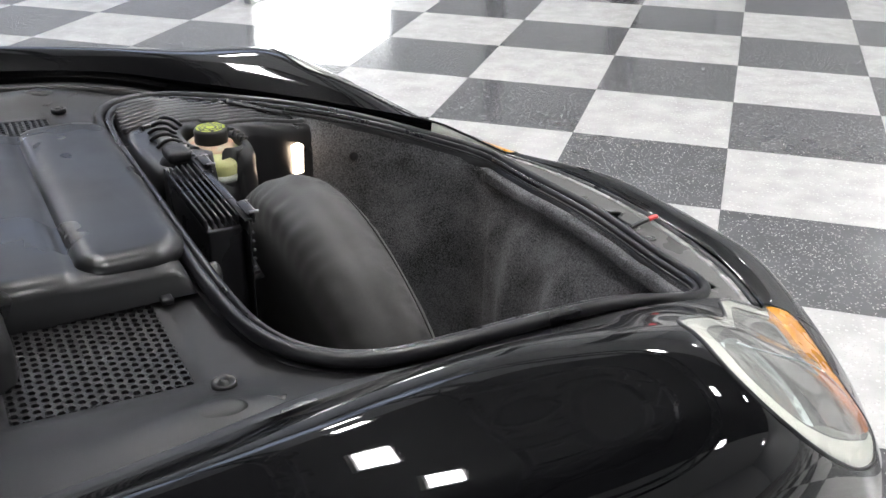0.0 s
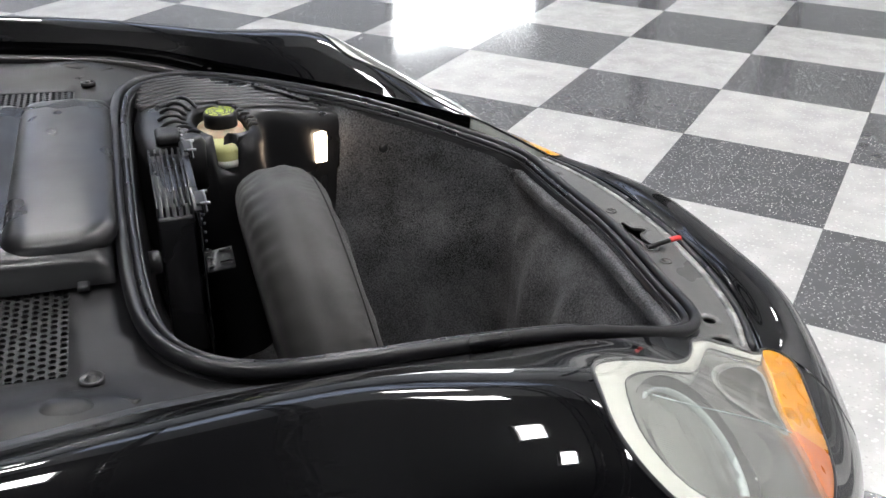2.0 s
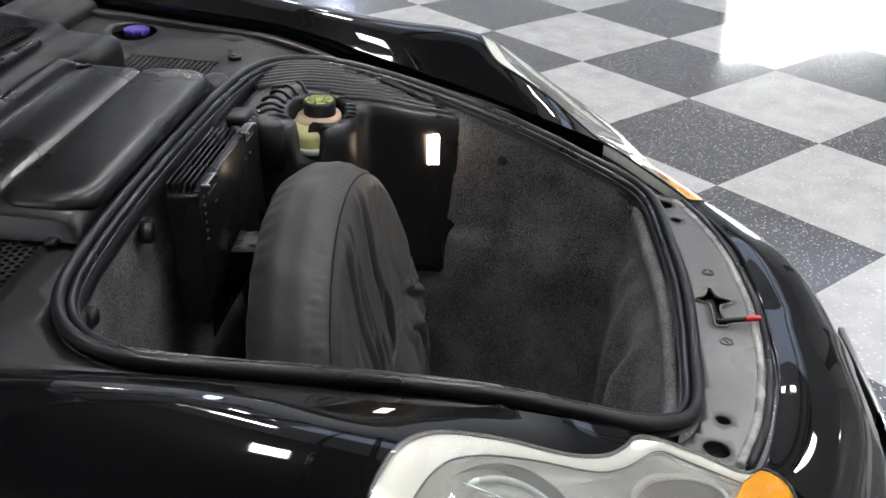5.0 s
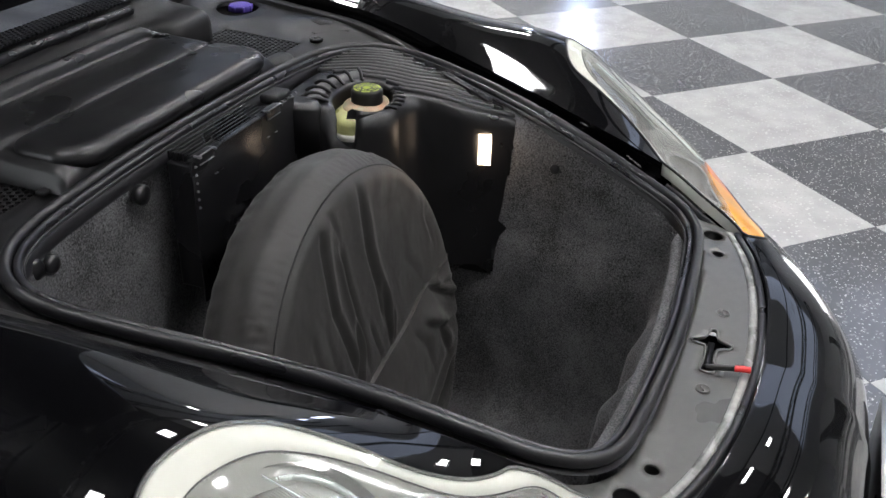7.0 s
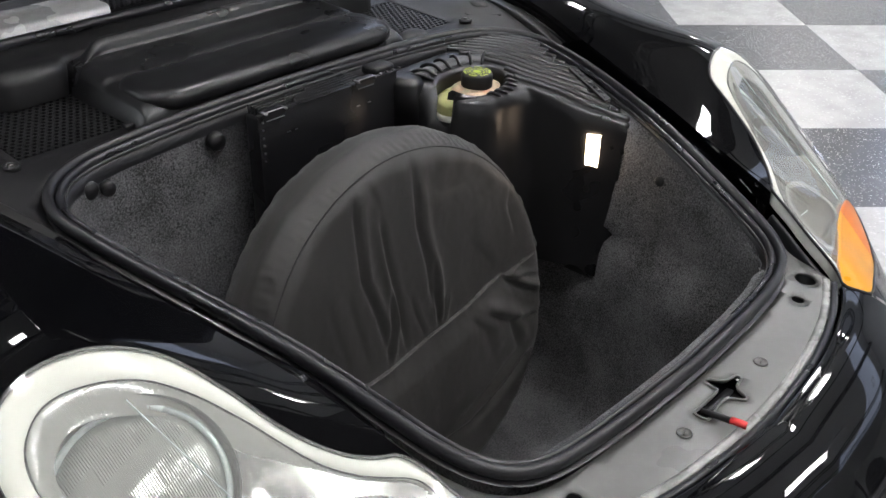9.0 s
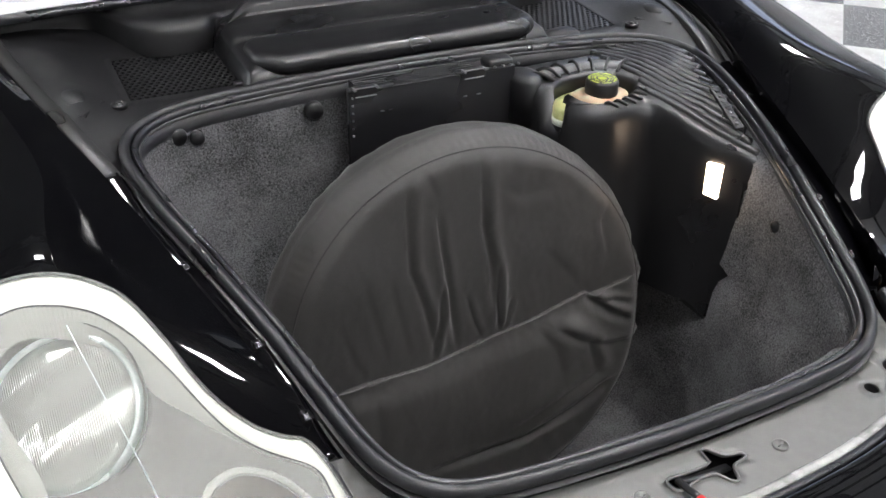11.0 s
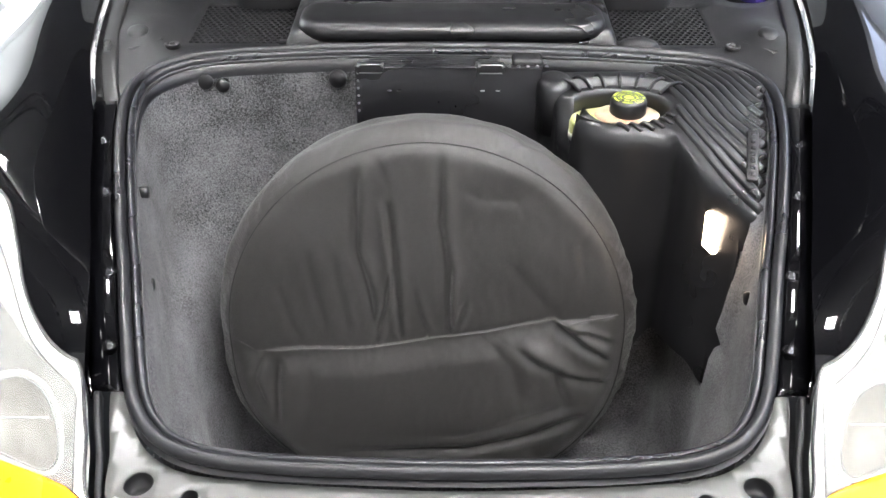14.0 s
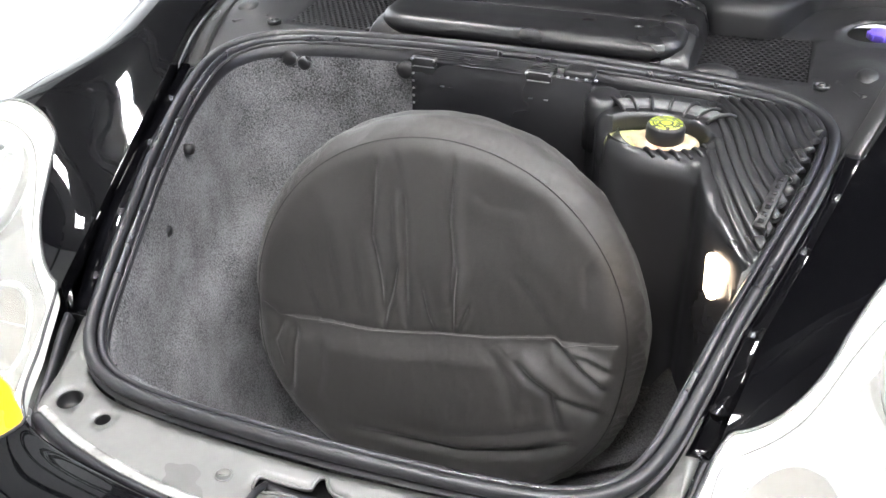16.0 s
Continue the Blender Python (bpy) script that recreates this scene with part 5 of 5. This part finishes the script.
# fluid reservoir
tank = new("fluid_reservoir")
tank.parent = car
tank["label"] = "yellowed fluid reservoir with a black cap"
bm = bmesh.new()
lathe(bm, [(0.064, 0.60), (0.068, 0.62), (0.068, 0.742), (0.066, 0.749), (0.05, 0.753), (0.03, 0.755), (0.001, 0.755)], Matrix.Translation((RES[0] - 0.004, RES[1], 0)) @ Matrix.Diagonal((1.07, 0.66, 1, 1)), 44)
part("tank_body", bm, TANKPLASTIC, tank, "translucent yellow tank")
bm = bmesh.new()
lathe(bm, [(0.050, 0.749), (0.048, 0.7565), (0.03, 0.761), (0.001, 0.761)], Matrix.Translation((0.274, 0.455, 0)) @ Matrix.Diagonal((1.05, 0.8, 1, 1)), 32)
part("tank_neck", bm, RUST, tank, "orange stained tank top")
bm = bmesh.new()
rows = []
for r, z, w in ((0.0265, 0.757, 0.0), (0.0275, 0.760, 1.0), (0.0275, 0.780, 1.0), (0.0255, 0.785, 0.0), (0.001, 0.785, 0.0)):
    rows.append([(0.274 + (r + 0.0008 * w * (k % 2)) * math.cos(math.pi * k / 30), 0.453 + (r + 0.0008 * w * (k % 2)) * math.sin(math.pi * k / 30), z) for k in range(60)])
vs = grid(bm, rows, close_v=True)
bm.faces.new(vs[-1])
lid = part("cap", bm, PLASTIC2, tank, "black screw cap with yellow warning print")
bm = bmesh.new()
for r0, r1, n0, n1 in ((0.0205, 0.0243, 0, 26), (0.0165, 0.0178, 0, 26), (0.0115, 0.0145, 0, 26), (0.0, 0.0075, 0, 26)):
    vs = []
    for k in range(26):
        a = 2 * math.pi * k / 26
        vs.append([bm.verts.new((0.274 + r * math.cos(a), 0.453 + r * math.sin(a), 0.7855)) for r in (r0, r1)])
    for k in range(26):
        if r0 == 0.0 or (k * 7 + int(r0 * 1000)) % 4:
            q = [vs[k][0], vs[k][1], vs[(k + 1) % 26][1], vs[(k + 1) % 26][0]]
            bm.faces.new(q)
part("cap_print", bm, YELLOW, lid, "worn yellow print")
bm = bmesh.new()
lathe(bm, [(0.0685, 0.716), (0.0690, 0.722), (0.0685, 0.728)], Matrix.Translation((RES[0] - 0.004, RES[1], 0)) @ Matrix.Diagonal((1.07, 0.66, 1, 1)), 44)
part("level_band", bm, BEZEL, tank)

# amplifier on the rear wall
amp = new("amplifier")
amp.parent = car
amp["label"] = "black finned amplifier on a bracket at the rear wall"
bm = bmesh.new()
box(bm, (-0.025, 0.556, 0.685), (0.23, 0.048, 0.21), 0.004)
part("casing", bm, BLACKMETAL, amp)
for k in range(6):
    bm = bmesh.new()
    box(bm, (-0.028, 0.536 + k * 0.0085, 0.797), (0.212, 0.0032, 0.014), 0.0008)
    part("fin", bm, BLACKMETAL, amp)
bm = bmesh.new()
box(bm, (-0.005, 0.527, 0.685), (0.30, 0.003, 0.232), 0.001)
box(bm, (-0.005, 0.528, 0.803), (0.30, 0.011, 0.003), 0.001)
part("mounting_plate", bm, BLACKMETAL, amp, "black sheet metal plate")
for x in (-0.129, 0.063):
    bm = bmesh.new()
    box(bm, (x, 0.523, 0.810), (0.042, 0.012, 0.003), 0.001)
    box(bm, (x, 0.5185, 0.803), (0.042, 0.003, 0.014), 0.001)
    part("tab", bm, BLACKMETAL, amp, "bent black metal tab")
    for dx in (-0.019, 0.019):
        bm = bmesh.new()
        box(bm, (x + dx, 0.5175, 0.8105), (0.004, 0.013, 0.0035), 0.0008)
        part("tab_edge", bm, STEEL, amp, "bright worn tab edge")
for x in (-0.129, 0.063):
    bm = bmesh.new()
    box(bm, (x, 0.5162, 0.8115), (0.042, 0.0022, 0.0022), 0.0006)
    box(bm, (x, 0.5160, 0.7975), (0.036, 0.0020, 0.0018), 0.0006)
    part("tab_edge", bm, STEEL, amp, "bright worn tab edge")
for k in range(5):
    bm = bmesh.new()
    lathe(bm, [(0.0032, 0.0), (0.0028, 0.002), (0.001, 0.003)], Matrix.Translation((0.092 + 0.015 * k, 0.527, 0.8045)), 10)
    part("bead", bm, STEEL, amp, "small bright stud")
for k in range(6):
    bm = bmesh.new()
    box(bm, (-0.150, 0.5215, 0.795 - k * 0.013), (0.0035, 0.003, 0.0035), 0.001)
    part("rivet", bm, STEEL, amp)
for x in (-0.10, -0.085, 0.05, 0.075):
    bm = bmesh.new()
    box(bm, (x, 0.522, 0.765), (0.007, 0.002, 0.0015))
    part("slot_edge", bm, STEEL, amp)
bm = bmesh.new()
box(bm, (0.122, 0.548, 0.806), (0.048, 0.036, 0.018), 0.006)
part("connector", bm, PLASTIC, amp, "black plastic connector block")
# pierced foot bracket reaching out from the plate
FOOT = [np.array(v) for v in ((-0.068, 0.520, 0.664), (-0.019, 0.520, 0.672), (0.008, 0.477, 0.664), (-0.041, 0.477, 0.653))]


def on_foot(u, v, lift=0.0):
    """A place on the bracket: u along its length, v outwards from the plate."""
    return (FOOT[0] * (1 - u) + FOOT[1] * u) * (1 - v) + (FOOT[3] * (1 - u) + FOOT[2] * u) * v + np.array((0, 0, lift))


bm = bmesh.new()
grid(bm, [[on_foot(u, v) for v in np.linspace(0, 1, 5)] for u in np.linspace(0, 1, 7)])
foot = thicken(part("foot_bracket", bm, GREYPLASTIC, amp, "small satin grey metal bracket"), 0.002)
# Slots are near-black patches on the plate, their shade painted in.
for u0, u1, v0, v1 in ((0.14, 0.26, 0.50, 0.92), (0.74, 0.86, 0.50, 0.92), (0.05, 0.15, 0.06, 0.26), (0.44, 0.54, 0.06, 0.26), (0.82, 0.92, 0.06, 0.26)):
    bm = bmesh.new()
    bm.faces.new([bm.verts.new(on_foot(u, v, 0.0028)) for u, v in ((u0, v0), (u1, v0), (u1, v1), (u0, v1))])
    part("slot", bm, DARK, foot, "slot in the bracket, put in as a near-black patch", smooth=False)
    bm = bmesh.new()
    sweep(bm, [on_foot(u1 + 0.03, v0, 0.003), on_foot(u1 + 0.03, v1, 0.003)], circle(0.0009, 6))
    part("slot_edge", bm, STEEL, foot, "bright slot edge")

# ---- wheel in its fabric cover ----
wheel = thing("covered_spare_wheel", "spare wheel in a creased dark grey fabric cover", "spare wheel")
LEAN_W = radians(9.5)
WC = Vector((-0.037, 0.288, 0.452))
WM = Matrix.Translation(WC) @ Matrix.Rotation(-LEAN_W, 4, "X")  # local: x right, -y to the nose, z up


FLAP = [(-0.330, -0.008), (-0.297, -0.014), (-0.272, -0.033), (-0.195, -0.025), (-0.100, -0.022), (-0.040, -0.014), (0.019, -0.002), (0.090, 0.007), (0.160, 0.021), (0.200, 0.030), (0.215, 0.022), (0.265, 0.031), (0.310, 0.040)]


def flap_line(x):
    return float(np.interp(x, [p[0] for p in FLAP], [p[1] for p in FLAP]))


# Creases: a line on the face, depth and width of the groove, height and width of the soft ridge on its one side (+1: to the line's left).
UPPER = [
    ([(-0.096, 0.303), (-0.104, 0.250), (-0.108, 0.142), (-0.100, 0.115), (-0.090, 0.075), (-0.079, 0.0)], 0.0050, 0.0045, 0.0065, 0.018, 1),
    ([(-0.056, 0.118), (-0.066, 0.055), (-0.081, -0.010)], 0.0045, 0.0040, 0.0060, 0.011, 1),
    ([(-0.058, 0.230), (-0.055, 0.188), (-0.050, 0.123), (-0.043, 0.005)], 0.0062, 0.0042, 0.0070, 0.015, -1),
    ([(0.023, 0.312), (0.020, 0.189), (0.029, 0.124), (0.028, 0.045)], 0.0062, 0.0045, 0.0068, 0.020, 1),
    ([(0.040, 0.125), (0.036, 0.060), (0.037, 0.004)], 0.0060, 0.0042, 0.0085, 0.011, 1),
    ([(0.062, 0.060), (0.052, 0.030), (0.045, 0.006)], 0.0035, 0.0040, 0.0040, 0.010, 1),
    ([(-0.020, 0.080), (-0.008, 0.030), (0.004, 0.0)], 0.0025, 0.0050, 0.0030, 0.012, 1),
    ([(-0.185, 0.150), (-0.180, 0.113), (-0.159, 0.004)], 0.0012, 0.0060, 0.0016, 0.020, 1),
    ([(-0.145, 0.140), (-0.137, 0.094), (-0.123, 0.004)], 0.0014, 0.0060, 0.0017, 0.018, 1),
    ([(-0.230, 0.080), (-0.215, 0.020), (-0.195, -0.020)], 0.0010, 0.0070, 0.0012, 0.018, 1),
    ([(0.050, 0.245), (0.085, 0.225), (0.150, 0.225)], 0.0008, 0.0090, 0.0013, 0.024, -1),
    ([(0.130, 0.120), (0.165, 0.080), (0.190, 0.045)], 0.0016, 0.0080, 0.0022, 0.022, 1),
    ([(-0.096, 0.305), (-0.070, 0.285), (-0.058, 0.250)], 0.0020, 0.0050, 0.0025, 0.014, 1),
    ([(0.255, 0.190), (0.235, 0.150), (0.245, 0.090)], 0.0022, 0.0060, 0.0025, 0.014, -1),
]
LOWER_FOLDS = [
    ([(-0.236, -0.040), (-0.243, -0.090), (-0.247, -0.170)], 0.0085, 0.0050, 0.0025, 0.028, 1),
    ([(-0.262, -0.040), (-0.279, -0.080), (-0.262, -0.130)], 0.0050, 0.0050, 0.0050, 0.012, 1),
    ([(0.199, 0.026), (0.222, 0.004), (0.250, -0.018), (0.292, -0.042)], 0.0080, 0.0055, 0.0110, 0.018, 1),
    ([(0.140, -0.018), (0.171, -0.042), (0.204, -0.062), (0.221, -0.125)], 0.0058, 0.0060, 0.0085, 0.024, 1),
    ([(0.218, 0.012), (0.255, 0.004), (0.300, -0.012)], 0.0045, 0.0050, 0.0060, 0.011, 1),
    ([(0.205, -0.060), (0.245, -0.075), (0.290, -0.080)], 0.0050, 0.0060, 0.0060, 0.014, 1),
    ([(0.100, -0.010), (0.135, -0.050), (0.150, -0.110)], 0.0024, 0.0080, 0.0035, 0.030, 1),
    ([(-0.150, -0.215), (0.066, -0.206), (0.177, -0.179), (0.262, -0.140)], 0.0085, 0.0070, 0.0060, 0.020, 1),
    ([(0.020, -0.190), (0.120, -0.160), (0.230, -0.120)], 0.0020, 0.0090, 0.0030, 0.024, 1),
    ([(-0.190, -0.050), (-0.185, -0.110), (-0.200, -0.170)], 0.0020, 0.0090, 0.0030, 0.030, 1),
]


def crease_depth(x, z, line, groove, narrow, ridge, wide, hand):
    best = None
    for k in range(len(line) - 1):
        (ax, az), (bx, bz) = line[k], line[k + 1]
        dx, dz = bx - ax, bz - az
        size = math.hypot(dx, dz)
        u = ((x - ax) * dx + (z - az) * dz) / (size * size)
        v = min(max(u, 0.0), 1.0)
        px, pz = x - ax - dx * v, z - az - dz * v
        far = math.hypot(px, pz)
        if best is None or far < best[0]:
            best = (far, (dx * pz - dz * px) * hand, (k + v) / (len(line) - 1))
    far, way, along = best
    if far > 3 * wide:
        return 0.0
    fade = min(1.0, along / 0.22 + 0.12) * min(1.0, (1 - along) / 0.18 + 0.25)
    d = -1.05 * groove * math.exp(-((far / (1.8 * narrow)) ** 2))
    bulge = far / wide
    d += 1.25 * ridge * (bulge * 2.2 * math.exp(-bulge * bulge * 1.6)) * (1.0 if way > 0 else 0.25)
    return d * fade


def fold(x, z):
    """Depth of the cloth's folds on the flat face."""
    above = z - flap_line(x)
    r = math.hypot(x, z)
    if above > 0:
        d = sum(crease_depth(x, z, *c) for c in UPPER)
        d -= 0.003 * math.exp(-above / 0.012)
    else:
        d = 0.0025 + 0.007 * smooth01(-above / 0.05) + 0.009 * math.exp(-(((x - 0.0) / 0.2) ** 2) - ((z + 0.10) / 0.08) ** 2) + sum(crease_depth(x, z, *c) for c in LOWER_FOLDS)
        d -= 0.007 * smooth01((-0.230 - x) / 0.03)
        d += 0.007 * math.exp(-(((x - 0.185) / 0.03) ** 2) - ((z + 0.035) / 0.03) ** 2)
    a = math.atan2(z, x)
    d += 0.0022 * smooth01((r - 0.245) / 0.05) * noise.noise(Vector((a * 11, r * 6, 1.3))) * (1.6 if x > 0 else 0.9)
    d += 0.0045 * noise.noise(Vector((x * 7, z * 7, 3.1))) + 0.0013 * noise.noise(Vector((x * 26, z * 15, 7.7))) + 0.0004 * noise.noise(Vector((x * 90, z * 60, 2.2)))
    return d


bm = bmesh.new()
NT = 440
rows = []
for r in list(np.linspace(0.004, 0.28, 116)) + [0.287, 0.294, 0.302, 0.308, 0.312]:
    row = []
    for k in range(NT):
        a = 2 * math.pi * k / NT
        sag = 1 + (0.030 + 0.020 * smooth01(-2 * math.cos(a))) * smooth01((-math.sin(a) - 0.05) / 0.5) * smooth01(r / 0.2)
        x, z = r * sag * math.cos(a), r * math.sin(a)
        e = smooth01((r - 0.288) / 0.03)
        y = -0.004 + 0.010 * e * e - fold(x, z) * (1 - smooth01((r - 0.284) / 0.028))
        row.append(WM @ Vector((x, y, z)))
    rows.append(row)
vs = grid(bm, rows, close_v=True)
bm.faces.new(vs[0])
part("cover_face", bm, FABRIC, wheel, "creased fabric face with a pocket flap")
bm = bmesh.new()
NG = 720
rows = []
for y, r in ((0.006, 0.312), (0.010, 0.3165), (0.015, 0.321), (0.021, 0.325), (0.030, 0.330), (0.038, 0.333), (0.046, 0.335), (0.055, 0.3365), (0.064, 0.337), (0.072, 0.337), (0.081, 0.336), (0.090, 0.334), (0.098, 0.331), (0.106, 0.327), (0.112, 0.322), (0.118, 0.316), (0.126, 0.300), (0.130, 0.27), (0.131, 0.18), (0.131, 0.02)):
    row = []
    for k in range(NG):
        a = 2 * math.pi * k / NG
        w = 0.0042 * max(0.0, noise.noise(Vector((15 * math.cos(a + 5 * y), 15 * math.sin(a + 5 * y), 1.0)))) * smooth01((0.075 - y) / 0.06) * smooth01((y - 0.006) / 0.010) * (1.5 + 2.6 * math.exp(-((a if a < 3.2 else a - 6.283) / 0.5) ** 2)) + 0.004 * noise.noise(Vector((6 * math.cos(a), 6 * math.sin(a), y * 20))) + 0.0012 * math.sin((y - 0.07) * 160)
        w = w * smooth01((y - 0.0055) / 0.006) + 0.0018 * (0.5 + 0.5 * math.sin(64 * a + 3.0 * noise.noise(Vector((3 * math.cos(a), 3 * math.sin(a), 0.4))))) * smooth01((y - 0.082) / 0.022)
        w += 0.0008 * math.sin(132 * a + 5.0 * noise.noise(Vector((4 * math.cos(a), 4 * math.sin(a), 2.7)))) * smooth01((y - 0.006) / 0.008) * smooth01((0.042 - y) / 0.030) * (0.55 + 0.9 * noise.noise(Vector((5 * math.cos(a), 5 * math.sin(a), 6.1))))
        sag = 1 + (0.030 + 0.020 * smooth01(-2 * math.cos(a))) * smooth01((-math.sin(a) - 0.05) / 0.5)
        row.append(WM @ Vector(((r + w) * sag * math.cos(a), y, (r + w) * math.sin(a))))
    rows.append(row)
vs = grid(bm, rows, close_v=True)
bm.faces.new(vs[-1])
part("cover_tread", bm, FABRIC, wheel, "fabric band over the tyre tread")
bm = bmesh.new()
sweep(bm, [WM @ Vector((0.3130 * (1 + (0.030 + 0.020 * smooth01(-2 * math.cos(a))) * smooth01((-math.sin(a) - 0.05) / 0.5)) * math.cos(a), 0.0055, 0.3130 * math.sin(a))) for a in np.linspace(0, 2 * math.pi, 160, endpoint=False)], circle(0.0011, 6), closed=True, up=(0.01, 1, 0.02))
part("seam", bm, THREAD, wheel, "stitched seam")
bm = bmesh.new()
hem = [WM @ Vector((x, -0.004 - fold(x, flap_line(x) - 0.002) * (1 - smooth01((abs(x) - 0.275) / 0.03)), flap_line(x))) for x in np.linspace(-0.298, 0.300, 150)]
sweep(bm, hem, circle(0.0011, 6), up=(0, -1, 0.1))
part("pocket_hem", bm, FABRIC, wheel, "hem of the pocket flap")

# number plate holder at the nose
plate = new("plate_holder")
plate.parent = car
plate["label"] = "black plate holder with a bright rim"
bm = bmesh.new()
box(bm, (0.029, -0.474, 0.372), (0.300, 0.007, 0.150), 0.003)
part("backing", bm, PLASTIC2, plate)
bm = bmesh.new()
for dx, dz, sx, sz in ((0, 0.0752, 0.304, 0.003), (0, -0.0752, 0.304, 0.003), (0.1505, 0, 0.003, 0.151), (-0.1505, 0, 0.003, 0.151)):
    box(bm, (0.029 + dx, -0.475, 0.372 + dz), (sx, 0.009, sz), 0.001)
part("rim", bm, STEEL, plate, "bright metal rim")

# ---- floor tiles ----
def tile_mesh(name, material, cells):
    bm = bmesh.new()
    h = TILE / 2 - 0.0006
    for cx, cy in cells:
        top = [bm.verts.new((cx + a * h, cy + b * h, 0.0)) for a, b in ((-1, -1), (1, -1), (1, 1), (-1, 1))]
        low = [bm.verts.new((cx + a * (h + 0.0004), cy + b * (h + 0.0004), -0.0035)) for a, b in ((-1, -1), (1, -1), (1, 1), (-1, 1))]
        bm.faces.new(top)
        for k in range(4):
            bm.faces.new((top[k], top[(k + 1) % 4], low[(k + 1) % 4], low[k]))
    me = bpy.data.meshes.new(name)
    bm.to_mesh(me)
    bm.free()
    me.materials.append(material)
    return me


ONE = [tile_mesh("tile", LIGHT_TILE, [(0, 0)]), tile_mesh("tile", DARK_TILE, [(0, 0)])]
ca, sa = math.cos(TURN_T), math.sin(TURN_T)
near, far = [], [[], []]
for i in range(-26, 27):
    for j in range(-26, 27):
        x, y = T0[0] + TILE * (i * ca - j * sa), T0[1] + TILE * (i * sa + j * ca)
        if not (RX0 + 0.3 < x < RX1 - 0.3 and RY0 + 0.3 < y < RY1 - 0.3):
            continue
        d = math.hypot(x - 2.2, y + 0.8)
        near.append((d, i, j, x, y))
near.sort()
for n, (d, i, j, x, y) in enumerate(near):
    if n < 280:
        t = new("tile", ONE[(i + j) % 2])
        t.parent = floor
        t.matrix_basis = pose(x, y, 0, 0, 0, math.degrees(TURN_T))
    else:
        far[(i + j) % 2].append((i * TILE, j * TILE))
for kind, cells in enumerate(far):
    t = tagged(new("far_tiles", tile_mesh("far_tiles", (LIGHT_TILE, DARK_TILE)[kind], cells)), kind="stuff")
    t.parent = floor
    t.matrix_basis = pose(T0[0], T0[1], 0, 0, 0, math.degrees(TURN_T))
